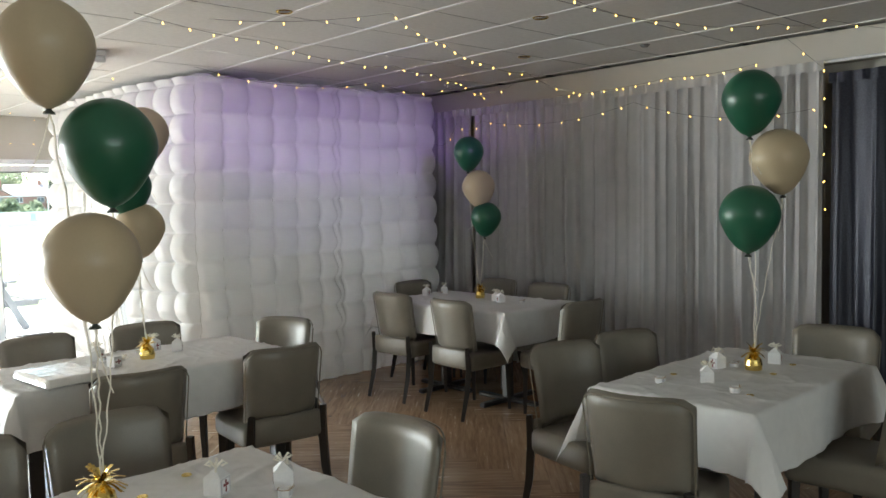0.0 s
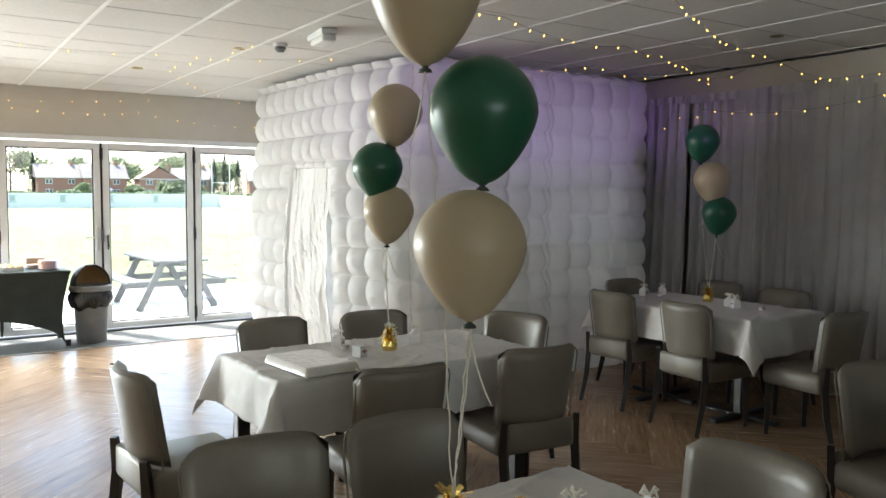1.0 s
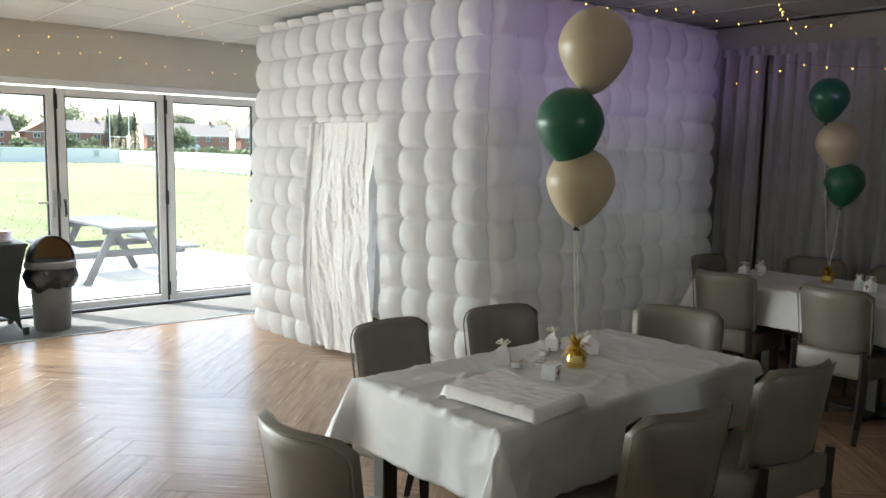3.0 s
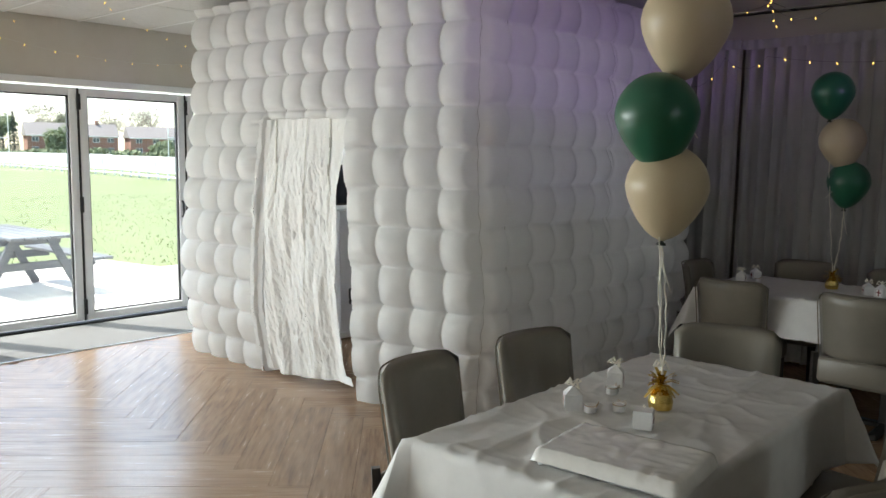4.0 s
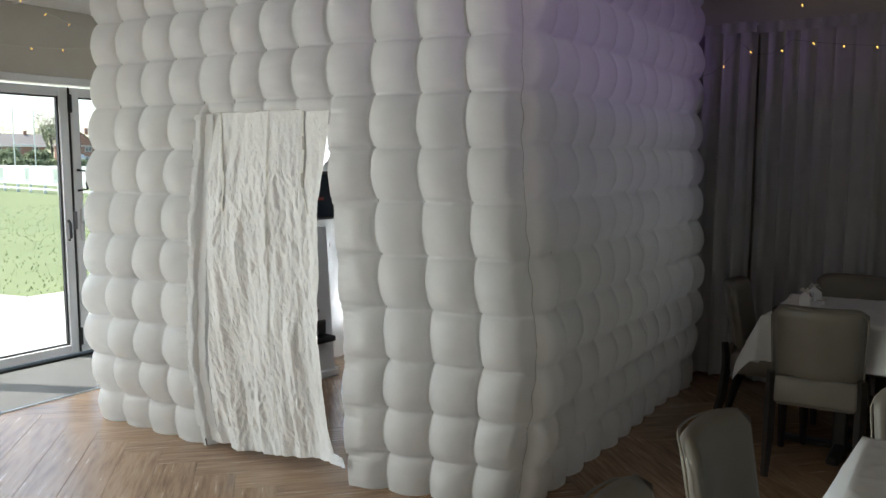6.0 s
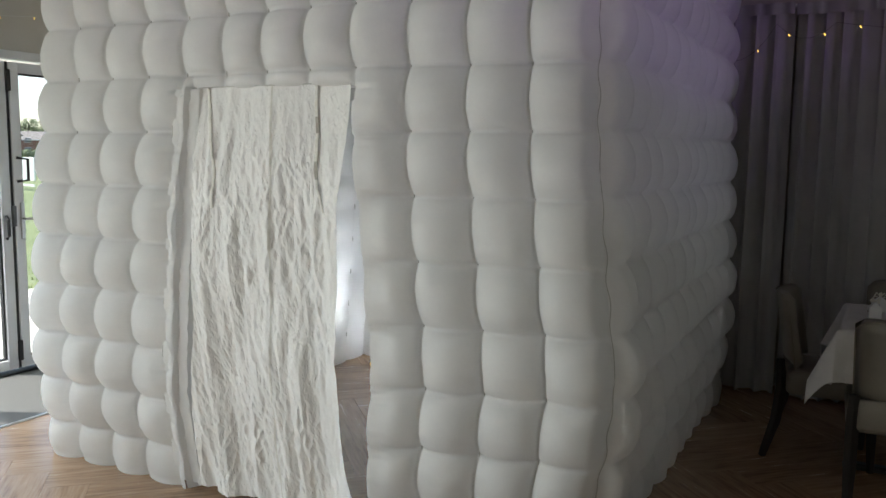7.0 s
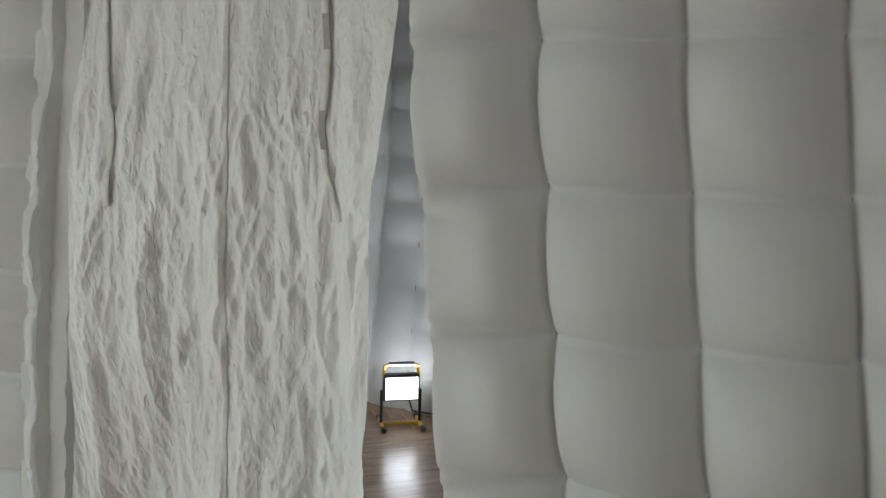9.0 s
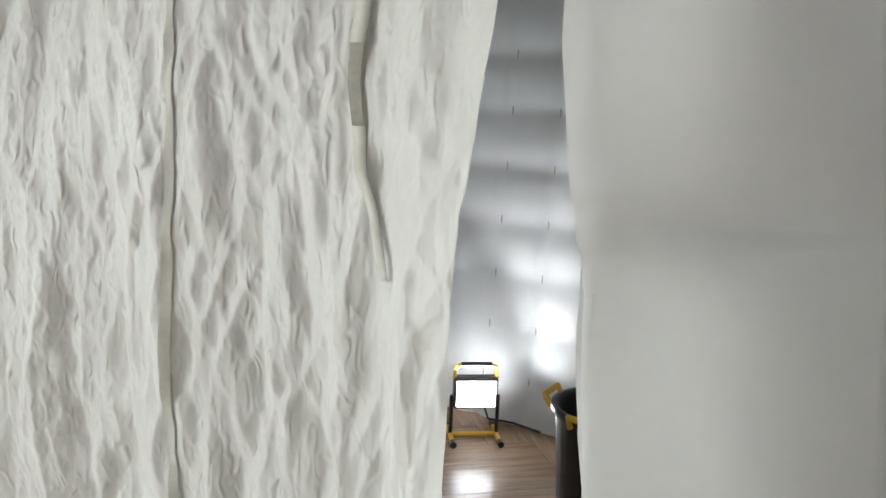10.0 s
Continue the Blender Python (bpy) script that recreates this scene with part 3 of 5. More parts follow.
def strap_at(s, t, a, b0, drift, lift=0.0):
    b = b0 + (0.998 - b0) * t
    tip = max(0.0, 1 - t * 3.0) if drift < 0 else 0
    p = flap_at(a + drift * 0.12 * math.sin(t * 9) + 0.07 * tip, b)
    q = flap_at(a, 0.5 * (b + b0 + (0.998 - b0) * round(t * 6) / 6))
    w = 0.017 * (1 - 0.6 * tip)
    return Vector((min(p.x, q.x) - 0.004 - lift, p.y + (s - 0.5) * w, p.z))


for a, b0, drift in ((0.165, 0.72, 0.02), (0.82, 0.71, -0.05)):
    bm = bmesh.new()
    sheet(bm, 2, 60, lambda s, t: strap_at(s, t, a, b0, drift))
    st = bpart("strap", bm, TAPE, "off-white tie strap", parent=flap)
    st.modifiers.new("thick", 'SOLIDIFY').thickness = 0.001
    for t0, t1 in ((0.62, 0.75), (0.26, 0.40)):
        if drift < 0:
            bm = bmesh.new()
            sheet(bm, 2, 10, lambda s, t: strap_at(0.08 + 0.84 * s, t0 + (t1 - t0) * t, a, b0, drift, 0.0015))
            bpart("patch", bm, TAPE_BARE, "worn grey patch of hook tape", parent=flap)
bm = a_tube([flap_at(i / 40, 0.999) + Vector((-0.001, 0, 0.001)) for i in range(41)], 0.002, 5)
bpart("hem", bm, STITCH, "stitched top hem", parent=flap)

# ---- chairs ----


def back_panel(w0, w1, z0, z1, thick, bow, lean):
    """A padded, bowed backrest with rounded top corners."""
    bm = bmesh.new()
    n, m = 12, 12
    for s in (-1, 1):
        def fn(a, b, s=s):
            t = b
            w = w0 + (w1 - w0) * t
            x = (a - 0.5) * w
            z = z0 + (z1 - z0) * t
            e = abs(a - 0.5) * 2
            z -= max(0, t - 0.6) / 0.4 * 0.035 * max(0, (e - 0.72) / 0.28) ** 2
            y = bow * e * e - lean * (z - z0)
            rim = min(1.0, min(a, 1 - a) * 9, min(b, 1 - b) * 11 + 0.0)
            pad = thick * 0.5 * math.sqrt(max(0.0, 1 - (1 - rim) ** 2))
            return Vector((x, y + s * pad, z))
        sheet(bm, n, m, fn)
    bmesh.ops.remove_doubles(bm, verts=bm.verts, dist=0.0006)
    return bm


def make_chair():
    ch = thing("dining_chair", pose(0, 0, -50), "taupe faux-leather dining chair with dark tapered wooden legs", "chair", "dining chairs")
    bm = bmesh.new()
    box(bm, (-0.225, -0.2, 0.34), (0.225, 0.235, 0.465), 0.035, 3)
    for v in bm.verts:
        if v.co.z > 0.44:
            v.co.z += 0.014 * (1 - min(1, (v.co.x / 0.22) ** 2)) * (1 - min(1, ((v.co.y - 0.02) / 0.22) ** 2))
    part("seat", bm, LEATHER, ch, "padded taupe leather seat", True)
    bk = back_panel(0.405, 0.43, 0.475, 0.858, 0.056, 0.072, 0.17)
    bmesh.ops.translate(bk, vec=(0, -0.195, 0), verts=bk.verts)
    back = part("backrest", bk, LEATHER, ch, "padded curved leather backrest", True)
    pts = []
    for i in range(41):
        a = i / 40
        if a < 0.3:
            q, e = a / 0.3, -1.0
            z, x = 0.48 + 0.352 * q, -0.203 - 0.011 * q
        elif a > 0.7:
            q = (1 - a) / 0.3
            z, x = 0.48 + 0.352 * q, 0.203 + 0.011 * q
        else:
            x = (a - 0.5) / 0.2 * 0.2
            z = 0.856 - 0.026 * max(0, (abs(x) / 0.2 - 0.7) / 0.3) ** 2
        e = abs(x) / 0.214
        pts.append((x, -0.195 - 0.025 + 0.072 * e * e - 0.17 * (z - 0.475), z - 0.009))
    part("piping", a_tube(pts, 0.0035, 5), PIPING, back)
    part("back_apron", a_box((-0.19, -0.232, 0.36), (0.19, -0.19, 0.5), 0.02, 2), LEATHER, ch, "", True)
    for sx in (-1, 1):
        part("leg", a_tube([(sx * 0.19, 0.195, 0.36), (sx * 0.19, 0.2, 0.18), (sx * 0.192, 0.205, 0.0)], 0.024, 4, [1.1, 0.95, 0.7]), LEGWOOD, ch)
        part("leg", a_tube([(sx * 0.2, -0.228, 0.52), (sx * 0.2, -0.215, 0.38), (sx * 0.2, -0.235, 0.2), (sx * 0.203, -0.29, 0.0)], 0.026, 4, [0.75, 1.05, 1.0, 0.7]), LEGWOOD, ch)
    return ch


chair = make_chair()
# plan of the chairs: back's place and the way they face, in degrees from +y
CHAIRS = [(1.87, 4.92, 187), (2.51, 4.89, 175), (3.25, 4.34, 110), (1.88, 3.38, -7), (2.64, 3.41, -7), (0.88, 3.98, -86),
          (4.475, 4.87, -87), (4.435, 4.16, -92), (5.84, 4.85, 90), (5.79, 4.23, 92), (5.02, 3.29, -4), (5.22, 5.46, 181),
          (3.60, 2.46, 167), (4.07, 2.42, 168), (2.89, 1.556, -78), (4.92, 1.59, 98), (4.05, 0.92, 3),
          (1.0, 2.83, 178), (1.48, 2.82, 181), (2.175, 1.94, 92)]
for i, (x, y, a) in enumerate(CHAIRS):
    m = pose(x, y, 0, 0, 0, a) @ pose(0, 0.262, 0)
    if i == 0:
        chair.matrix_world = m
    else:
        copy_thing(chair, m)

# ---- tables and cloths ----


def dining_table(x0, x1, y0, y1, pedestal=False):
    tb = thing("dining_table", pose((x0 + x1) / 2, (y0 + y1) / 2, 0), "dark wooden dining table under a white cloth", "table", "dining tables")
    a, b = (x1 - x0) / 2 - 0.008, (y1 - y0) / 2 - 0.008
    part("tabletop", a_box((-a, -b, 0.72), (a, b, 0.752), 0.006), TABLEWOOD, tb)
    if pedestal:
        for s in (-1, 1):
            q = Vector((0, s * (b - 0.32), 0)) if b > a else Vector((s * (a - 0.32), 0, 0))
            part("pedestal", a_box((q.x - 0.035, q.y - 0.035, 0.03), (q.x + 0.035, q.y + 0.035, 0.72), 0.008), TABLEWOOD, tb)
            part("foot", a_box((q.x - 0.3, q.y - 0.03, 0.0), (q.x + 0.3, q.y + 0.03, 0.035), 0.01), TABLEWOOD, tb)
            part("foot", a_box((q.x - 0.03, q.y - 0.3, 0.001), (q.x + 0.03, q.y + 0.3, 0.033), 0.01), TABLEWOOD, tb)
    else:
        for sx in (-1, 1):
            for sy in (-1, 1):
                cx, cy = sx * (a - 0.06), sy * (b - 0.06)
                part("leg", a_box((cx - 0.032, cy - 0.032, 0), (cx + 0.032, cy + 0.032, 0.72), 0.005), TABLEWOOD, tb)
        part("apron", a_box((-a + 0.09, -b + 0.04, 0.64), (a - 0.09, -b + 0.06, 0.72)), TABLEWOOD, tb)
        part("apron", a_box((-a + 0.09, b - 0.06, 0.64), (a - 0.09, b - 0.04, 0.72)), TABLEWOOD, tb)
    return tb


def tablecloth(x0, x1, y0, y1, dx, dy, seed, label):
    cx, cy, a, b = (x0 + x1) / 2, (y0 + y1) / 2, (x1 - x0) / 2, (y1 - y0) / 2
    bm = bmesh.new()

    def fn(u, v):
        s, t = (u - 0.5) * 2 * (a + dx), (v - 0.5) * 2 * (b + dy)
        ox, oy = max(0, abs(s) - a), max(0, abs(t) - b)
        sx, sy = (1 if s > 0 else -1), (1 if t > 0 else -1)
        px, py = max(-a, min(a, s)), max(-b, min(b, t))
        n1 = noise.noise(Vector((s * 2.3, t * 2.3, seed)))
        n2 = 1 - abs(noise.noise(Vector((s * 5 + n1, t * 6, seed + 3)))) * 2.5
        n3 = 1 - abs(noise.noise(Vector((s * 13, t * 12 + 2 * n1, seed + 5)))) * 2.5
        n4 = noise.noise(Vector((s * 3.1 + t, t * 4.2 - s, seed + 8)))
        top = 0.0015 * n1 + 0.007 * crest(n4, 7) + 0.0045 * crest((1 - n2) / 2.5, 6) + 0.002 * crest((1 - n3) / 2.5, 5)
        fold = 0.0035 * sum(math.exp(-((s - q + 0.004 * n1) / 0.008) ** 2) for q in (-0.36, 0.02, 0.37)) + 0.0035 * sum(math.exp(-((t - q + 0.004 * n1) / 0.008) ** 2) for q in (-0.13, 0.15))
        z = 0.757 + 0.004 + top + fold
        if ox or oy:
            edge = 0.012
            if ox and oy:
                z -= math.hypot(ox, oy) * 0.93
                px += sx * (0.02 + 0.42 * ox)
                py += sy * (0.02 + 0.42 * oy)
            else:
                drop = ox + oy
                z -= max(0.0, drop - 0.004)
                along = t if ox else s
                w = 0.018 * math.sin(along * 7 + seed) * drop / 0.25 + 0.012 * noise.noise(Vector((along * 9, drop * 3, seed))) * drop / 0.2
                lip = edge * min(1, drop / 0.02) + 0.05 * drop + w
                near = min(1.0, max(0.0, ((b - abs(t)) if ox else (a - abs(s))) / 0.22))
                lip += (1 - near) ** 2 * 0.10 * drop
                px += sx * lip if ox else 0
                py += sy * lip if oy else 0
        return Vector((px, py, z))
    sheet(bm, 190, 130, fn)
    ob = mesh_ob("tablecloth", bm, CLOTH, None, True)
    ob.matrix_world = pose(cx, cy, 0)
    tagged(ob, label, "tablecloth", "tablecloths")
    sm = ob.modifiers.new("thick", 'SOLIDIFY')
    sm.thickness, sm.offset = 0.0015, 1
    return ob


TABLES = [(1.48, 2.89, 3.78, 4.50, False), (4.68, 5.45, 3.79, 5.14, True), (3.265, 4.43, 1.27, 1.975, True), (0.54, 1.79, 1.63, 2.33, True)]
LAB = ["creased white paper tablecloth draped over a long table", "white tablecloth hanging in points at the corners",
       "white tablecloth tinted violet by the party light", "white tablecloth with sharp fold lines"]
for i, (x0, x1, y0, y1, ped) in enumerate(TABLES):
    dining_table(x0, x1, y0, y1, ped)
    tablecloth(x0, x1, y0, y1, 0.24, 0.26, i * 7.3 + 1, LAB[i])

# ---- balloons ----


def balloon_profile(r):
    out = []
    for i in range(25):
        t = math.pi * i / 24
        z = math.cos(t)
        w = math.sin(t)
        if z < 0:
            q = -z
            out.append((r * w * (1 - 0.12 * q), r * z * (1 + 0.28 * q * q)))
        else:
            out.append((r * w, r * z * 1.03))
    return out[:-1] + [(r * 0.07, -r * 1.30)]


def bouquet(wx, wy, balls, seed, label):
    rnd = random.Random(seed)
    bq = thing("balloon_bouquet", pose(wx, wy, 0.772), label, "balloons", "balloon bouquets")
    base = Vector((wx, wy, 0.772))
    for x, y, z, r, mat, tilt in balls:
        c = Vector((x, y, z)) - base
        m = Matrix.Translation(c) @ pose(0, 0, 0, tilt, tilt * 0.5, 0)
        lab = "sand-coloured latex balloon" if mat is TAN else "forest green latex balloon"
        bl = part("balloon", lathe(bmesh.new(), balloon_profile(r), 36, m=m), mat, bq, lab, True)
        bm = lathe(bmesh.new(), [(0.0, -r * 1.26), (0.009, -r * 1.29), (0.006, -r * 1.32), (0.013, -r * 1.36), (0.016, -r * 1.41), (0.0, -r * 1.40)], 10, m=m)
        part("knot", bm, KNOT, bl, "dark rolled knot", True)
        k = m @ Vector((0, 0, -r * 1.33))
        pts = []
        sway = Vector((rnd.uniform(-0.03, 0.03), rnd.uniform(-0.03, 0.03), 0))
        for i in range(25):
            t = i / 24
            p = k.lerp(Vector((0, 0, 0.085)), t) + sway * math.sin(math.pi * t) + Vector((0.004 * math.sin(t * 40), 0.004 * math.cos(t * 37), 0))
            pts.append(p)
        part("ribbon", a_tube(pts, 0.0023, 4), RIBBON, bq, "cream curling ribbon")
        pts = []
        d = Vector((rnd.uniform(-1, 1), rnd.uniform(-1, 1), 0)) * 0.09
        for i in range(13):
            t = i / 12
            pts.append(k + d * t ** 1.3 + Vector((0, 0, -0.22 * t * (1 - 0.25 * t))))
        part("ribbon_tail", a_tube(pts, 0.002, 4), RIBBON, bq, "loose ribbon tail")
    lathe_bm = lathe(bmesh.new(), [(0.0, 0.0), (0.036, 0.001), (0.04, 0.024), (0.034, 0.05), (0.016, 0.07), (0.018, 0.08), (0.0, 0.082)], 14)
    for v in lathe_bm.verts:
        v.co += Vector((1, 1, 0)) * 0.003 * noise.noise(v.co * 90)
    wgt = part("weight", lathe_bm, GOLD, bq, "gold foil balloon weight")
    bm = bmesh.new()
    for i in range(46):
        a, e = rnd.uniform(0, 6.283), rnd.uniform(-0.5, 1.1)
        d = Vector((math.cos(a) * math.cos(e), math.sin(a) * math.cos(e), math.sin(e)))
        s = d.cross(Vector((0, 0, 1))).normalized() * 0.006
        o, l = Vector((0, 0, 0.08)), rnd.uniform(0.04, 0.07)
        p1, p2 = o + d * l * 0.6, o + d * l - Vector((0, 0, 0.012))
        vs = [bm.verts.new(q) for q in (o - s, o + s, p1 + s, p1 - s, p2 + s, p2 - s)]
        bm.faces.new(vs[:4])
        bm.faces.new((vs[3], vs[2], vs[4], vs[5]))
    part("tassel", bm, GOLD, wgt, "shredded gold foil tassel")
    return bq


BL = "green and sand latex balloons tied to a gold weight"
bouquet(2.208, 4.115, [(2.23, 4.10, 1.965, 0.134, TAN, 3), (2.15, 4.14, 1.685, 0.126, GREEN, -3), (2.205, 4.125, 1.47, 0.127, TAN, 3)], 1, BL)
bouquet(1.209, 2.09, [(1.125, 2.082, 1.983, 0.118, TAN, 0), (1.262, 2.058, 1.737, 0.122, GREEN, 0), (1.174, 1.98, 1.445, 0.119, TAN, 0)], 2, BL)
bouquet(5.17, 4.5, [(5.13, 4.557, 1.964, 0.124, GREEN, 3), (5.18, 4.50, 1.677, 0.134, TAN, -4), (5.214, 4.458, 1.429, 0.125, GREEN, 5)], 3, BL)
bouquet(3.95, 1.6, [(3.96, 1.614, 1.995, 0.128, GREEN, 2), (4.05, 1.528, 1.73, 0.128, TAN, -5), (3.945, 1.615, 1.475, 0.133, GREEN, 2)], 4, BL)

# ---- drapes ----


def drape(name, y0, y1, z0, z1, mat, label, x=6.2, pitch=0.12, deep=0.05, seed=0.0, panels=3):
    dr = thing(name, pose(x, (y0 + y1) / 2, z1), label, "curtain", "drapes")
    o = Vector((x, (y0 + y1) / 2, z1))
    for k in range(panels):
        p0, p1 = y0 + (y1 - y0) * k / panels, y0 + (y1 - y0) * (k + 1) / panels
        bm = bmesh.new()

        def fn(a, b):
            y = p0 + (p1 - p0) * a
            ph = y / pitch * 2 * math.pi + 5.5 * noise.noise(Vector((y * 2.1, 0, seed))) + 0.9 * (1 - b) * noise.noise(Vector((y * 3, b * 2, seed)))
            w = deep * (0.35 + 0.55 * (1 - b)) * (0.75 + 0.9 * noise.noise(Vector((y * 2.3, b, seed + 4))))
            f = math.sin(ph) + 0.35 * math.sin(2.3 * ph + 1)
            hem = 0.02 * noise.noise(Vector((y * 4, 1, seed))) * (1 - b)
            return Vector((x - w * f - 0.03 * (1 - b), y + 0.015 * math.cos(ph), z0 + hem + (z1 - z0) * b)) - o
        sheet(bm, int((p1 - p0) / 0.012), 12, fn)
        part("panel", bm, mat, dr, "", True)
    bm = bmesh.new()
    sheet(bm, int((y1 - y0) / 0.02), 2, lambda a, b: Vector((x - 0.03 - 0.012 * math.sin(a * (y1 - y0) * 60 + 3 * noise.noise(Vector((a * 30, 0, seed)))), y0 + (y1 - y0) * a, z1 - 0.05 + 0.07 * b + 0.006 * noise.noise(Vector((a * 90, b, 2))))) - o)
    part("heading", bm, mat, dr, "gathered heading", True)
    return dr


drape("drape", 2.16, 5.56, 0.02, 2.45, DRAPE, "pale grey voile drape gathered in narrow folds", seed=1)
drape("drape", 5.57, 9.6, 0.02, 2.46, DRAPE, "pale grey voile drape gathered in narrow folds", seed=5)
drape("sequin_drape", -2.5, 2.13, 0.02, 2.36, SEQUIN, "black sequinned backdrop curtain beside the voile drapes", x=6.22, pitch=0.2, deep=0.04, seed=9)
structure("curtain_rail", a_tube([(6.2, -2.6, 2.46), (6.2, 9.7, 2.46)], 0.012, 8), UPVC, "white rail that carries the drapes", "trim")

# ---- small things on the tables ----


def favour_box(x, y, a, label="white card favour box shaped like a house, with a ribbon bow", lying=False):
    fb = thing("favour_box", pose(x, y, 0.768, 0, 0, a), label, "gift box", "favour boxes")
    w, h = 0.027, 0.05
    bm = bmesh.new()
    vs = [bm.verts.new(p) for p in ((-w, -w, 0), (w, -w, 0), (w, w, 0), (-w, w, 0), (-w, -w, h), (w, -w, h), (w, w, h), (-w, w, h), (-w * 0.25, 0, h + 0.026), (w * 0.25, 0, h + 0.026))]
    for f in ((0, 1, 2, 3), (0, 1, 5, 4), (1, 2, 6, 5), (2, 3, 7, 6), (3, 0, 4, 7), (4, 5, 9, 8), (6, 7, 8, 9), (5, 6, 9), (7, 4, 8)):
        bm.faces.new([vs[i] for i in f])
    turn = Matrix.Identity(4)
    if lying:
        turn = Matrix.Translation((0, 0, w)) @ pose(0, 0, 0, 0, 90, 0)
        for v in bm.verts:
            v.co = turn @ v.co
    part("body", bm, BOXCARD, fb)
    for s in (-1, 1):
        q = turn @ Matrix.Translation((0, s * (w + 0.0006), h * 0.5))
        part("lattice", a_box((-w * 0.92, -0.0004, -h * 0.46), (w * 0.92, 0.0004, h * 0.46), m=q), LACE, fb, "silver lattice pattern")
        q = turn @ Matrix.Translation((0, s * (w + 0.0014), h * 0.5))
        part("panel", a_box((-0.017, -0.0004, -0.019), (0.017, 0.0004, 0.019), m=q), BOXCARD, fb)
        bm = a_box((-0.0025, -0.001, -0.014), (0.0025, 0.001, 0.015), m=q)
        box(bm, (-0.0095, -0.0009, 0.001), (0.0095, 0.0009, 0.006), m=q)
        for cx, cz in ((0, 0.014), (0, -0.013), (-0.009, 0.0035), (0.009, 0.0035)):
            box(bm, (cx - 0.004, -0.0008, cz - 0.004), (cx + 0.004, 0.0008, cz + 0.004), m=q @ pose(0, 0, 0))
        part("cross", bm, CROSS, fb, "dark red printed cross")
    top = turn @ Vector((0, 0, h + 0.026))
    bm = bmesh.new()
    for k in range(4):
        b = k * 1.57 + 0.5
        d = Vector((math.cos(b), math.sin(b), 0.25))
        tube(bm, [top, top + d * 0.018 + Vector((0, 0, 0.014)), top + d * 0.03 + Vector((0, 0, 0.002 if k % 2 else -0.012)), top + d * 0.014 + Vector((0, 0, -0.004 if k % 2 == 0 else 0))], 0.0038, 4)
    part("bow", bm, RIBBON, fb, "white ribbon bow")
    return fb


def tub(x, y, a=0, tie=True):
    t = thing("favour_candle", pose(x, y, 0.768, 0, 0, a), "small round white candle tied with jute twine", "candle", "favour candles")
    part("cup", lathe(bmesh.new(), [(0, 0), (0.0185, 0), (0.0195, 0.004), (0.0195, 0.022), (0.0175, 0.024), (0.016, 0.021), (0, 0.021)], 20), BOXCARD, t)
    part("label_print", a_box((-0.011, -0.0203, 0.006), (0.011, -0.0175, 0.018)), LACE, t, "printed grey label")
    bm = tube(bmesh.new(), [(0.0202 * math.cos(i * 0.4), 0.0202 * math.sin(i * 0.4), 0.022) for i in range(17)], 0.0012, 4)
    tube(bm, [(0, -0.02, 0.022), (0.012, -0.022, 0.032), (0.016, -0.021, 0.024), (0, -0.02, 0.022), (-0.013, -0.022, 0.031), (-0.016, -0.021, 0.023), (0, -0.02, 0.022)], 0.0011, 4)
    part("twine", bm, TWINE, t, "jute twine bow")
    return t


for x, y, a in ((2.02, 4.32, 40), (2.35, 4.36, 25), (2.43, 4.23, 60)):
    favour_box(x, y, a)
favour_box(1.99, 4.06, 20, "white favour box lying on its side", True)
for x, y, a in ((2.03, 4.26, 20), (2.25, 4.315, 60), (2.10, 4.20, 100)):
    tub(x, y, a)
for x, y, a in ((3.60, 1.64, 30), (3.90, 1.75, 70), (4.17, 1.6, 15)):
    favour_box(x, y, a)
for x, y, a in ((3.47, 1.79, 0), (3.51, 1.47, 40), (3.96, 1.70, 80)):
    tub(x, y, a)
for x, y, a in ((1.49, 1.99, 30), (1.65, 1.90, 60)):
    favour_box(x, y, a)
tub(1.61, 1.83, 30)
for x, y, a in ((5.05, 5.02, 10), (5.24, 5.0, 50), (5.12, 4.28, 30), (5.09, 4.2, 70)):
    favour_box(x, y, a)
tub(5.14, 4.95, 0)
tub(5.15, 4.03, 0)


def gold_disc(x, y):
    ob = mesh_ob("chocolate_coin", lathe(bmesh.new(), [(0, 0), (0.014, 0), (0.016, 0.002), (0.014, 0.004), (0, 0.0045)], 16), GOLD)
    ob.matrix_world = pose(x, y, 0.768)
    tagged(ob, "gold foil disc lying on the tablecloth", "sweet", "foil sweets")


for x, y in ((3.65, 1.83), (3.98, 1.86), (3.5, 1.4), (4.18, 1.52), (3.93, 1.5), (1.33, 2.12), (1.5, 2.2)):
    gold_disc(x, y)

# folded spare tablecloths in film
pk = thing("folded_tablecloths", pose(1.705, 3.955, 0.769, 0, 0, 95), "stack of folded white tablecloths in a clear film wrapper", "linen")
for i in range(3):
    bm = bmesh.new()
    sheet(bm, 24, 16, lambda a, b: Vector(((a - 0.5) * 0.37, (b - 0.5) * 0.25, 0.013 * (i + 1) + 0.003 * noise.noise(Vector((a * 4, b * 4, i))) - 0.006 * (max(0, abs(a - 0.5) * 2 - 0.92) + max(0, abs(b - 0.5) * 2 - 0.9)) * 10)))
    o = part("folded_sheet", bm, CLOTH, pk, "", True)
    o.modifiers.new("thick", 'SOLIDIFY').thickness = 0.010
bm = bmesh.new()
sheet(bm, 40, 28, lambda a, b: Vector(((a - 0.5) * 0.40, (b - 0.5) * 0.27, 0.0425 + 0.006 * abs(noise.noise(Vector((a * 9, b * 7, 2)))) - 0.035 * max(0.0, (max(abs(a - 0.5), abs(b - 0.5)) * 2 - 0.94) / 0.06))))
part("wrapper", bm, PLASTIC, pk, "shiny clear film wrapper", True)

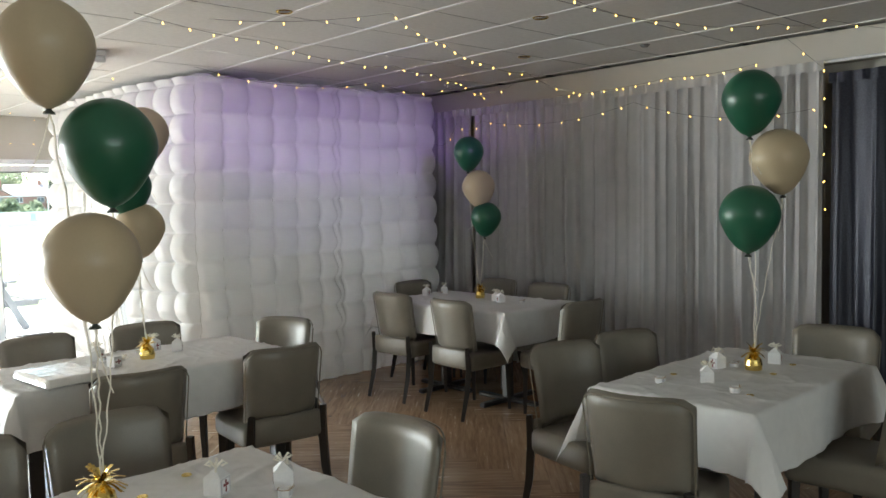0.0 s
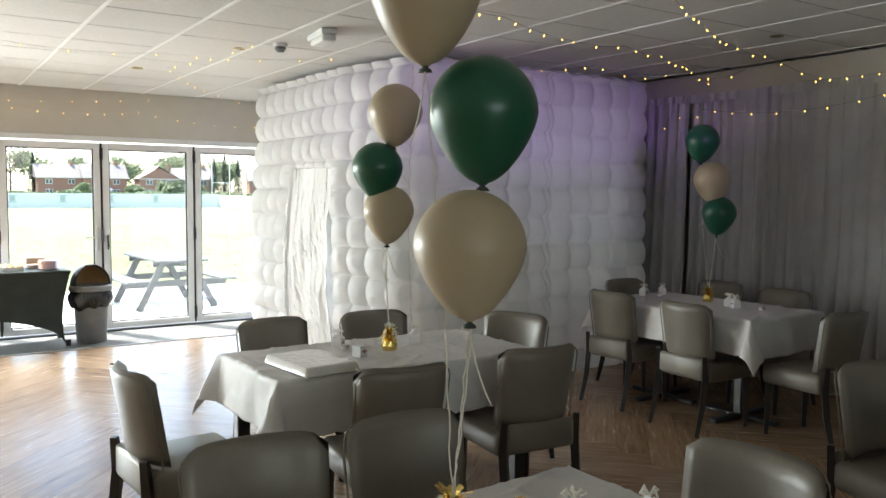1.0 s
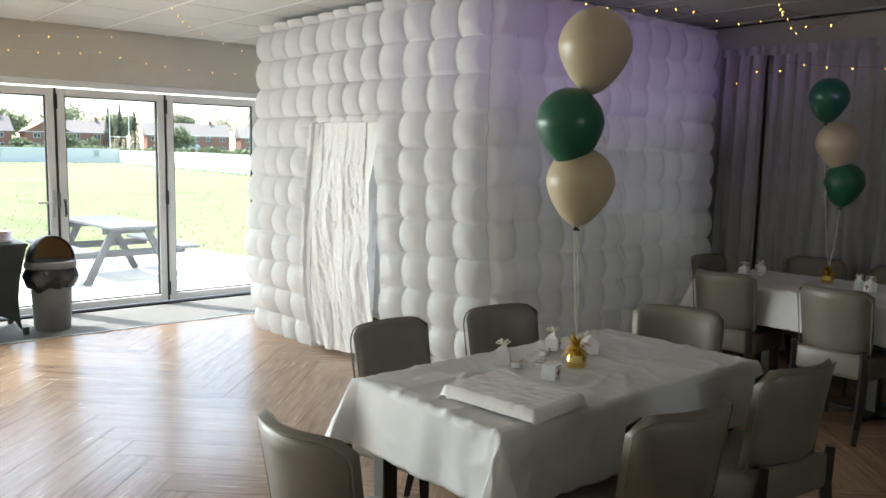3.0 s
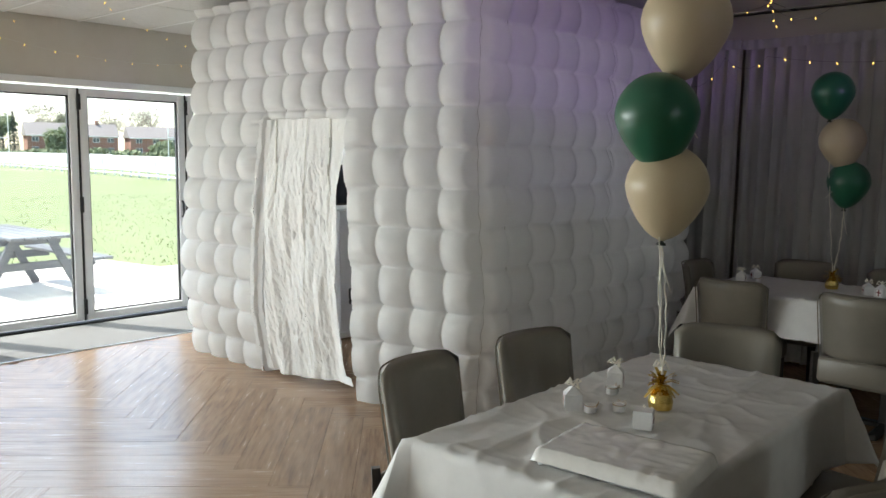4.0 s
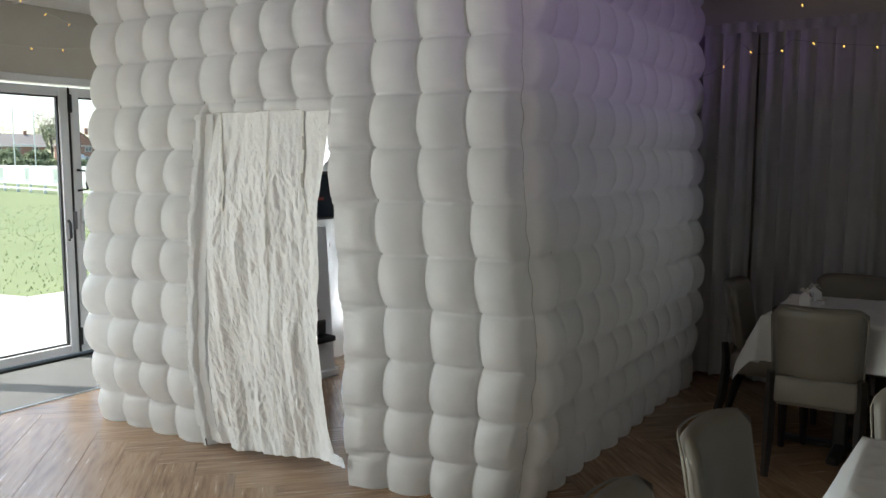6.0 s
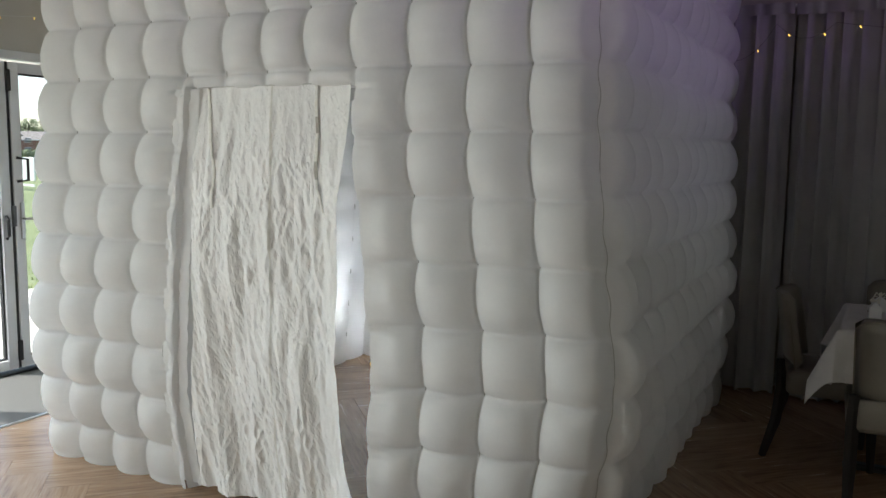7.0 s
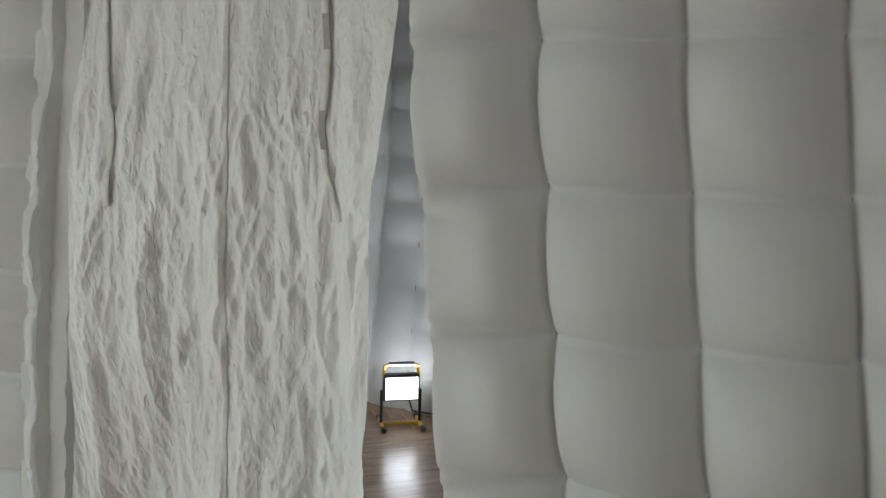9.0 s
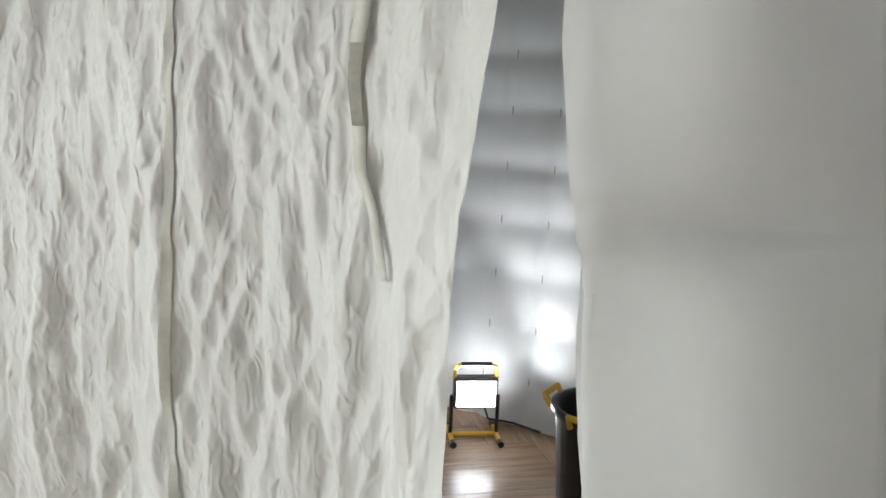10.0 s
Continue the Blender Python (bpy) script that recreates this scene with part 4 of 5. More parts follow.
# ---- inside the booth ----
k = thing("photo_kiosk", pose(4.52, 8.24, 0.0, 0, 0, -6), "white photo kiosk stand with a dark touch screen", "photo kiosk")
bm = a_box((-0.24, -0.16, 0.0), (0.24, 0.16, 0.06), 0.01)
part("plinth", bm, KIOSK, k)
bm = bmesh.new()
vs = [bm.verts.new(p) for p in ((-0.21, -0.14, 0.06), (0.21, -0.14, 0.06), (0.21, 0.14, 0.06), (-0.21, 0.14, 0.06), (-0.19, -0.09, 1.08), (0.19, -0.09, 1.08), (0.19, 0.12, 1.08), (-0.19, 0.12, 1.08))]
for f in ((0, 1, 2, 3), (4, 5, 6, 7), (0, 1, 5, 4), (1, 2, 6, 5), (2, 3, 7, 6), (3, 0, 4, 7)):
    bm.faces.new([vs[i] for i in f])
part("cabinet", bm, KIOSK, k)
head = part("screen_housing", a_box((-0.25, -0.12, 1.13), (0.25, -0.06, 1.47), 0.012, 2), BLACKP, k)
part("screen", a_box((-0.23, -0.125, 1.15), (0.23, -0.121, 1.45)), SCREEN, head, "dark glossy screen")
part("emblem", a_box((0.06, -0.128, 1.27), (0.14, -0.126, 1.29)), CROSS, head, "dim red screen mark")
part("ring_lamp", lathe(bmesh.new(), [(0.13, -0.012), (0.16, -0.016), (0.175, 0), (0.16, 0.016), (0.13, 0.012), (0.125, 0), (0.13, -0.012)], 32, m=Matrix.Translation((0.08, -0.09, 1.66)) @ pose(0, 0, 0, 90, 0, 0)), glow("lit ring", (0.9, 0.97, 1.0), 1.2), k, "white ring light")
part("neck", a_box((-0.03, -0.08, 1.40), (0.13, -0.05, 1.5), 0.006), BLACKP, k)
part("printer_tray", a_box((-0.12, -0.24, 0.28), (0.14, -0.1, 0.32), 0.01), BLACKP, k, "black photo print tray")
part("printer_slot", a_box((-0.12, -0.14, 0.32), (0.14, -0.11, 0.42), 0.01), BLACKP, k, "dark printer slot")
part("badge", a_box((-0.06, -0.117, 0.97), (0.0, -0.105, 1.04), 0.003), GOLD, k, "small gold and black badge")


def word(txt, size, m, mat, parent):
    c = bpy.data.curves.new("lettering", 'FONT')
    c.body, c.size, c.extrude, c.align_x = txt, size, 0.0008, 'CENTER'
    c.materials.append(mat)
    tmp = new("lettering_tmp", c)
    me = bpy.data.meshes.new_from_object(tmp)
    bpy.data.objects.remove(tmp)
    ob = new("lettering", me)
    ob.parent = parent
    ob.matrix_local = m
    return ob


word("PHOTOS", 0.035, pose(0.01, -0.132, 0.48, 90, 0, 0), BLACKP, k)

wl = thing("work_light", pose(5.47, 8.08, 0, 0, 0, -51), "lit LED work light on a yellow and black floor stand", "work light")
bm = tube(bmesh.new(), [(-0.10, 0.10, 0.012), (-0.10, -0.10, 0.012)], 0.011, 8)
tube(bm, [(0.10, 0.10, 0.012), (0.10, -0.10, 0.012)], 0.011, 8)
tube(bm, [(-0.10, 0.0, 0.014), (0.10, 0.0, 0.014)], 0.010, 8)
part("stand", bm, YELLOW, wl, "yellow tubular stand")
for sx in (-0.1, 0.1):
    for sy in (-0.1, 0.1):
        part("rubber_foot", a_tube([(sx, sy - 0.016, 0.014), (sx, sy + 0.016, 0.014)], 0.0145, 8), BLACKP, wl, "black rubber foot")
for sx in (-1, 1):
    part("bracket", a_tube([(sx * 0.10, 0.0, 0.014), (sx * 0.10, 0.0, 0.19)], 0.008, 6), BLACKP, wl)
lh = part("head", a_box((-0.095, -0.028, 0.135), (0.095, 0.03, 0.275), 0.012, 2), BLACKP, wl, "black lamp housing")
part("lens", a_box((-0.083, -0.034, 0.148), (0.083, -0.0285, 0.262), 0.002), FLOOD, lh, "glowing white LED panel")
part("side_bar", a_tube([(-0.09, 0, 0.265), (-0.085, 0.0, 0.315), (-0.06, 0.0, 0.325)], 0.01, 8), YELLOW, lh)
part("side_bar", a_tube([(0.09, 0, 0.265), (0.085, 0.0, 0.315), (0.06, 0.0, 0.325)], 0.01, 8), YELLOW, lh)
part("grip", a_tube([(-0.065, 0, 0.325), (0.065, 0, 0.325)], 0.012, 8), BLACKP, lh, "black carry grip")
part("cord", a_tube([(0.05, 0.04, 0.12), (0.08, 0.1, 0.04), (0.2, 0.12, 0.008), (0.3, 0.02, 0.007)], 0.005, 6), BLACKP, wl, "black cable")
# added lamps: one aimed up to brighten the booth, one at the wall behind
lamp("booth_fill", 'AREA', wl.matrix_world @ Matrix.Translation((0, -0.06, 0.205)) @ pose(0, 0, 0, -160, 0, 0), 8.5, (0.9, 0.95, 1.0), size=0.16, size_y=0.11)
lamp("booth_wall_fill", 'AREA', wl.matrix_world @ Matrix.Translation((0, 0.05, 0.23)) @ pose(0, 0, 0, 112, 0, 0), 0.45, (0.9, 0.95, 1.0), size=0.16, size_y=0.11)

cb = thing("storage_tub", pose(5.12, 7.38, 0), "black plastic prop bin with yellow handles", "bin")
part("body", lathe(bmesh.new(), [(0, 0), (0.13, 0), (0.14, 0.02), (0.165, 0.40), (0.18, 0.405), (0.182, 0.43), (0.165, 0.432), (0.155, 0.40), (0.13, 0.03), (0, 0.03)], 28), BLACKP, cb, "", True)
for s in (-1, 1):
    part("handle", a_tube([(-0.05, s * 0.175, 0.40), (-0.05, s * 0.2, 0.44), (0.05, s * 0.2, 0.44), (0.05, s * 0.175, 0.40)], 0.012, 8), YELLOW, cb, "yellow handle")
    part("handle", a_tube([(s * 0.175, -0.05, 0.40), (s * 0.2, -0.05, 0.44), (s * 0.2, 0.05, 0.44), (s * 0.175, 0.05, 0.40)], 0.012, 8), YELLOW, cb, "yellow handle")

# ---- by the folding doors: buffet table, bin ----
bt = thing("buffet_table", pose(0.72, 9.72, 0), "trestle table under a dark green stretch cover", "table")
part("top", a_box((-0.84, -0.3, 0.74), (0.84, 0.28, 0.772), 0.012, 2), LYCRA, bt)
bm = bmesh.new()


def skirt(a, b):
    t = a * 4
    cs = [(-0.83, -0.29), (0.83, -0.29), (0.83, 0.27), (-0.83, 0.27), (-0.83, -0.29)]
    i = min(3, int(t))
    q = t - i
    x = cs[i][0] + (cs[i + 1][0] - cs[i][0]) * q
    y = cs[i][1] + (cs[i + 1][1] - cs[i][1]) * q
    e = math.sin(math.pi * q) ** 0.55
    low = 0.03 + (0.27 if i % 2 == 0 else 0.2) * e
    pull = (1 - b) * 0.05 * e
    z = low + (0.75 - low) * b
    nx, ny = ((0, 1), (-1, 0), (0, -1), (1, 0))[i]
    side = (1 - b) ** 2 * 0.10
    if i % 2 == 0:
        return Vector((x * (1 - side * 0.5), y + ny * (pull + 0.03 * math.sin(math.pi * b)), z))
    return Vector((x + nx * (0.13 * math.sin(math.pi * min(1, (1 - b) * 0.75)) * (0.6 + 0.4 * e)), y, z))


sheet(bm, 96, 12, skirt)
part("cover", bm, LYCRA, bt, "stretch fabric cover arched between the feet", True)
for sx in (-1, 1):
    for sy in (-0.28, 0.26):
        part("foot", a_tube([(sx * 0.8, sy, 0.0), (sx * 0.8, sy, 0.07)], 0.026, 8), BLACKP, bt)
for x, y, n, r in ((1.38, 9.6, 8, 0.1), (1.28, 9.84, 3, 0.09)):
    st = thing("plate_stack", pose(x, y, 0.775), "stack of pale terracotta plates on the buffet table", "plates", "plate stacks")
    for i in range(n):
        part("plate", lathe(bmesh.new(), [(0, 0), (r * 0.6, 0), (r * 0.98, 0.01), (r, 0.013), (r * 0.6, 0.004), (0, 0.004)], 28, at=(0.003 * math.sin(i * 2.2), 0.003 * math.cos(i * 3), 0.0115 * i)), PLATE, st, "", True)
bx_ = thing("cardboard_box", pose(1.27, 9.84, 0.82, 0, 0, 8), "small pale cardboard food box on the plates", "box")
part("carton", a_box((-0.09, -0.07, 0), (0.09, 0.07, 0.055), 0.004), CARDB, bx_)
part("lid", a_box((-0.095, -0.075, 0.0555), (0.095, 0.075, 0.066), 0.003), CARDB, bx_)
for x, y in ((1.05, 9.58), (0.85, 9.6), (1.02, 9.82), (0.62, 9.58), (0.4, 9.6)):
    tr = thing("food_tray", pose(x, y, 0.775), "clear plastic tray of baked buffet food", "food tray", "food trays")
    bm = bmesh.new()
    for lo, hi in (((-0.09, -0.07, 0), (0.09, 0.07, 0.004)), ((-0.094, -0.07, 0.004), (-0.09, 0.07, 0.045)), ((0.09, -0.07, 0.004), (0.094, 0.07, 0.045)), ((-0.09, -0.074, 0.004), (0.09, -0.07, 0.04)), ((-0.09, 0.07, 0.004), (0.09, 0.074, 0.045))):
        box(bm, lo, hi)
    part("tray", bm, TRAY, tr)
    for i in range(6):
        bm = bmesh.new()
        bmesh.ops.create_icosphere(bm, subdivisions=2, radius=0.03)
        for v in bm.verts:
            v.co *= 1 + 0.25 * noise.noise(v.co * 40 + Vector((i, x, y)))
            v.co.z *= 0.75
        bmesh.ops.translate(bm, vec=(-0.055 + 0.055 * (i % 3), -0.032 + 0.062 * (i // 3), 0.03), verts=bm.verts)
        part("pastry", bm, FOOD, tr, "", True)

bn = thing("waste_bin", pose(1.765, 9.58, 0), "grey round bin with a black liner and domed lid", "bin")
part("body", lathe(bmesh.new(), [(0, 0), (0.135, 0), (0.145, 0.015), (0.165, 0.40), (0.178, 0.52), (0.185, 0.56), (0.17, 0.56), (0.13, 0.02), (0, 0.02)], 32), GREYP, bn, "", True)
bm = bmesh.new()


def liner(a, b):
    t = 2 * math.pi * a
    r = 0.188 + 0.03 * math.sin(math.pi * b) + 0.012 * noise.noise(Vector((math.cos(t) * 4, math.sin(t) * 4, b * 3)))
    z = 0.545 - 0.21 * (1 - b) * (0.85 + 0.25 * noise.noise(Vector((math.cos(t) * 2, math.sin(t) * 2, 5))))
    return Vector((r * math.cos(t), r * math.sin(t), z))


sheet(bm, 48, 10, liner)
part("liner", bm, BINBAG, bn, "crumpled black bin liner", True)
part("rim", lathe(bmesh.new(), [(0.17, 0.54), (0.205, 0.54), (0.21, 0.56), (0.205, 0.595), (0.195, 0.60), (0.17, 0.598), (0.17, 0.54)], 32), GREYP, bn, "grey lid ring", True)
bm = bmesh.new()


def dome(a, b):
    t, e = 2 * math.pi * a, b * math.pi / 2
    return Vector((0.196 * math.cos(t) * math.cos(e), 0.196 * math.sin(t) * math.cos(e), 0.60 + 0.215 * math.sin(e)))


sheet(bm, 40, 12, dome, lambda a, b: not (0.60 < a < 0.97 and b < 0.82))
dm = part("dome", bm, BLACKP, bn, "black domed lid with an opening", True)
dm.modifiers.new("thick", 'SOLIDIFY').thickness = 0.005
bm = bmesh.new()
sheet(bm, 24, 8, lambda a, b: Vector((0.18 * math.cos(math.pi * a) * math.cos(b * 1.4), 0.02 + 0.17 * math.sin(math.pi * a) * math.cos(b * 1.4), 0.602 + 0.19 * math.sin(b * 1.4))))
part("swing_flap", bm, TANIN, bn, "amber inner flap", True)

# ---- on the ceiling ----
sd = thing("smoke_detector", pose(2.55, 6.35, H), "white round smoke detector on the ceiling", "smoke detector")
part("base", lathe(bmesh.new(), [(0, 0), (0.052, 0), (0.052, -0.02), (0.046, -0.024), (0, -0.024)], 24), UPVC, sd)
part("sensor", lathe(bmesh.new(), [(0, -0.024), (0.04, -0.024), (0.043, -0.045), (0.03, -0.05), (0.028, -0.062), (0, -0.064)], 24), GREYP, sd, "grey sensor chamber")
em = thing("emergency_light", pose(2.62, 5.78, H, 0, 0, -8), "white emergency light box on the ceiling", "emergency light")
part("body", a_box((-0.055, -0.17, -0.04), (0.055, 0.17, 0), 0.006), UPVC, em)
part("diffuser", a_box((-0.05, -0.165, -0.085), (0.05, 0.12, -0.04), 0.015, 2), surface("frosted diffuser", (0.7, 0.72, 0.7), (0.78, 0.8, 0.78), 4, 0.3), em, "frosted diffuser")
part("indicator", a_box((0.0, 0.13, -0.047), (0.01, 0.14, -0.04)), glow("green indicator", (0.05, 0.8, 0.3), 2.0), em, "green indicator light")
for x, y in ((2.37, 6.72), (1.95, 8.2), (4.3, 3.1), (5.25, 4.05), (3.0, 3.9)):
    dl = thing("downlight", pose(x, y, H), "brass-rimmed round ceiling downlight, unlit", "downlight", "ceiling downlights")
    part("rim", lathe(bmesh.new(), [(0.034, -0.001), (0.045, -0.006), (0.05, -0.001), (0.034, 0.0)], 24), GOLD, dl, "brass rim")
    part("bulb", lathe(bmesh.new(), [(0, -0.002), (0.033, -0.002), (0.033, 0), (0, 0)], 20), GREYP, dl)
pr = thing("ceiling_sensor", pose(5.6, 3.2, H), "small dark ceiling sensor", "sensor")
part("body", lathe(bmesh.new(), [(0, -0.02), (0.02, -0.018), (0.035, -0.004), (0.035, 0), (0, 0)], 16), GREYP, pr)

bulb_me = bpy.data.meshes.new("bulb")
bm = lathe(bmesh.new(), [(0, -0.019), (0.003, -0.016), (0.0042, -0.01), (0.003, -0.002), (0, 0)], 6)
bm.to_mesh(bulb_me)
bm.free()
bulb_me.materials.append(BULB)


def fairy(points, spacing, white=False, sag=0.0, seed=0, label="string of warm white fairy lights pinned to the ceiling"):
    rnd = random.Random(seed)
    fl = thing("fairy_lights", pose(*points[0]), label, "fairy lights", "fairy light strings")
    o = Vector(points[0])
    path = []
    for a, b in zip(points, points[1:]):
        a, b = Vector(a), Vector(b)
        n = max(3, int((b - a).length / 0.06))
        for i in range(n):
            t = i / n
            path.append(a.lerp(b, t) - Vector((0, 0, sag * 4 * t * (1 - t))) - o)
    path.append(Vector(points[-1]) - o)
    part("cable", a_tube(path, 0.0014, 4), WIREW if white else WIRE, fl)
    run = 0.0
    for a, b in zip(path, path[1:]):
        run += (b - a).length
        if run > spacing:
            run = rnd.uniform(-0.03, 0.03)
            ob = new("bulb", bulb_me)
            ob.parent = fl
            ob.matrix_local = Matrix.Translation(b + Vector((0, 0, -0.004))) @ pose(0, 0, 0, rnd.uniform(-40, 40), rnd.uniform(-40, 40), 0)


C = H - 0.03
fairy([(2.69, 4.2, C), (3.42, 3.46, C), (4.29, 3.94, C), (5.14, 4.32, C), (5.7, 4.42, C), (6.2, 4.3, 2.5)], 0.17, sag=0.03, seed=1)
fairy([(3.0, 2.4, C), (3.93, 2.61, C), (4.91, 2.6, C), (5.53, 2.2, C), (5.66, 1.95, C), (6.15, 1.2, 2.5)], 0.17, sag=0.03, seed=2)
fairy([(2.3, 4.3, C), (3.28, 4.57, C), (4.13, 4.88, C), (4.56, 4.80, C), (5.07, 4.92, C), (5.63, 5.15, C), (6.15, 5.3, 2.55)], 0.16, sag=0.02, seed=3)
fairy([(3.36, 5.72, C), (5.0, 5.55, C), (5.7, 5.2, C), (6.1, 4.9, C)], 0.17, sag=0.09, seed=4)
fairy([(-1.2, 7.1, C), (0.8, 7.25, C), (1.9, 7.1, C), (3.1, 6.5, C)], 0.27, True, 0.03, 5)
fairy([(2.35, 5.9, C), (2.1, 7.8, C), (2.9, 9.2, C), (4.2, 10.1, 2.55)], 0.32, True, 0.03, 6)
fairy([(-1.2, 10.08, 2.60), (2.62, 10.08, 2.62)], 0.24, True, 0.11, 7, "string of warm fairy lights looped along the wall")
fairy([(-1.2, 10.1, 2.45), (0.6, 10.1, 2.52), (2.4, 10.1, 2.46), (4.3, 10.1, 2.42), (6.0, 10.1, 2.5)], 0.2, True, 0.08, 8, "string of warm fairy lights looped along the wall")
fairy([(6.09, 5.97, 2.15), (6.09, 5.66, 2.34), (6.09, 5.33, 2.33), (6.09, 3.62, 2.33), (6.09, 2.2, 2.14)], 0.19, False, 0.09, 9, "string of fairy lights swagged across the drapes")
fairy([(6.1, 4.4, 2.47), (6.1, 3.3, 2.49), (6.1, 2.6, 2.5)], 0.09, False, 0.02, 10, "string of fairy lights along the drape heading")
fairy([(6.1, 2.4, 2.66), (6.1, 2.13, 2.4), (6.1, 2.12, 1.4)], 0.16, False, 0.0, 11, "string of fairy lights hanging beside the black drape")

# ---- outdoors ----
G = -0.15
bm = bmesh.new()
R = 900
vs = [bm.verts.new(p) for p in ((-R, Y1 + 0.3, G), (R, Y1 + 0.3, G), (R, R, G), (-R, R, G))]
bm.faces.new(vs)
structure("ground", bm, GRASS, "sunlit mown sports field", "grass")
bm = bmesh.new()
vs = [bm.verts.new(p) for p in ((-12, Y1 + 0.12, -0.12), (30, Y1 + 0.12, -0.12), (30, 13.4, -0.12), (5.75, 13.9, -0.12), (5.5, 15.2, -0.12), (-12, 16.0, -0.12))]
low = [bm.verts.new((v.co.x, v.co.y, -0.3)) for v in vs]
bm.faces.new(vs)
for i in range(6):
    bm.faces.new((vs[i], vs[(i + 1) % 6], low[(i + 1) % 6], low[i]))
structure("pavement", bm, PAVING, "bright pale paved terrace outside the doors", "paving")
bm = bmesh.new()
rg = random.Random(5)
for i in range(9000):
    x, y = rg.uniform(-1, 22), 13.9 + rg.random() ** 1.6 * 20
    if y < 16.1 - 0.07 * x and x < 5.8:
        continue
    h, a = rg.uniform(0.02, 0.05), rg.uniform(0, 6.28)
    d = Vector((math.cos(a), math.sin(a), 0)) * 0.012
    l = Vector((rg.uniform(-0.02, 0.02), rg.uniform(-0.02, 0.02), h))
    p = Vector((x, y, G))
    bm.faces.new([bm.verts.new(q) for q in (p - d, p + d, p + l)])
tagged(mesh_ob("grass", bm, BLADES), "tufts of short green grass", "grass", kind="stuff")
bm = bmesh.new()
for a, b in (((-14, 44), (27, 52)), ((27, 52), (25.5, 86)), ((4, 70), (27, 73))):
    a, b = Vector((*a, G + 0.004)), Vector((*b, G + 0.004))
    n = (b - a).cross(Vector((0, 0, 1))).normalized() * 0.06
    bm.faces.new([bm.verts.new(q) for q in (a - n, b - n, b + n, a + n)])
structure("pitch_marking", bm, WHITEPAINT, "faint white painted pitch lines", "marking")

# picnic bench
pb = thing("picnic_bench", pose(3.40, 13.0, -0.12, 0, 0, 93), "weathered grey timber picnic bench on the terrace", "picnic bench")
for i in range(5):
    part("board", a_box((-0.9, -0.35 + 0.142 * i, 0.70), (0.9, -0.35 + 0.142 * i + 0.132, 0.735), 0.006), GREYWOOD, pb)
for s in (-1, 1):
    for i in range(2):
        y = s * (0.60 + 0.13 * i)
        part("seat_board", a_box((-0.9, y - 0.06, 0.42), (0.9, y + 0.06, 0.455), 0.006), GREYWOOD, pb)
for x in (-0.6, 0.6):
    for s in (-1, 1):
        part("leg", a_box((x - 0.022, -0.045, 0.0), (x + 0.022, 0.045, 0.80), 0.004, m=Matrix.Translation((0, s * 0.55, 0)) @ pose(0, 0, 0, s * 27, 0, 0)), GREYWOOD, pb)
    part("cross_beam", a_box((x + 0.022, -0.74, 0.33), (x + 0.065, 0.74, 0.42), 0.004), GREYWOOD, pb)
    part("top_beam", a_box((x + 0.022, -0.33, 0.62), (x + 0.065, 0.33, 0.70), 0.004), GREYWOOD, pb)

# boundary boards


def fence(a, b, h, n, gap):
    a, b = Vector((*a, G)), Vector((*b, G))
    ang = math.degrees(math.atan2(b.y - a.y, b.x - a.x))
    l = (b - a).length / n
    for i in range(n):
        p = a.lerp(b, i / n)
        f = thing("boundary_board", pose(p.x, p.y, G, 0, 0, ang), "white painted boundary board round the sports field", "fence", "boundary boards")
        part("board", a_box((0, -0.03, gap), (l, 0.03, h), 0.01), WHITEPAINT, f)
        for q in (0.02, 0.5):
            part("post", a_box((l * q, 0.03, 0), (l * q + 0.14, 0.14, h - 0.05)), WHITEPAINT, f)
        part("rail", a_box((0, -0.05, 0.18), (l, -0.03, 0.28)), WHITEPAINT, f)
        bm = a_box((l * 0.5 - 0.5, -0.036, h * 0.84), (l * 0.5 + 0.5, -0.031, h * 0.9))
        box(bm, (l * 0.5 - 0.25, -0.036, h * 0.5), (l * 0.5 + 0.25, -0.031, h * 0.83))
        box(bm, (l * 0.5 - 0.42, -0.036, h * 0.42), (l * 0.5 + 0.42, -0.031, h * 0.47))
        part("emblem", bm, LOGO_G, f, "faded green sponsor emblem")


fence((-16, 93), (29.5, 90), 1.6, 10, 0.12)
fence((29.5, 90), (26, 58), 1.45, 8, 0.4)
fence((26, 58), (22, 36), 1.4, 6, 0.42)

# rugby posts
for x, y in ((40, 74), (33, 100)):
    gp = thing("goal_posts", pose(x, y, G, 0, 0, 30), "tall white goal posts on the field", "goal posts", "goal posts")
    for s in (-1.6, 1.6):
        part("upright", a_tube([(s, 0, 0), (s, 0, 6.2)], 0.05, 6), WHITEPAINT, gp)
    part("crossbar", a_tube([(-1.6, 0, 3), (1.6, 0, 3)], 0.045, 6), WHITEPAINT, gp)

# houses beyond the field
brick_w = {}


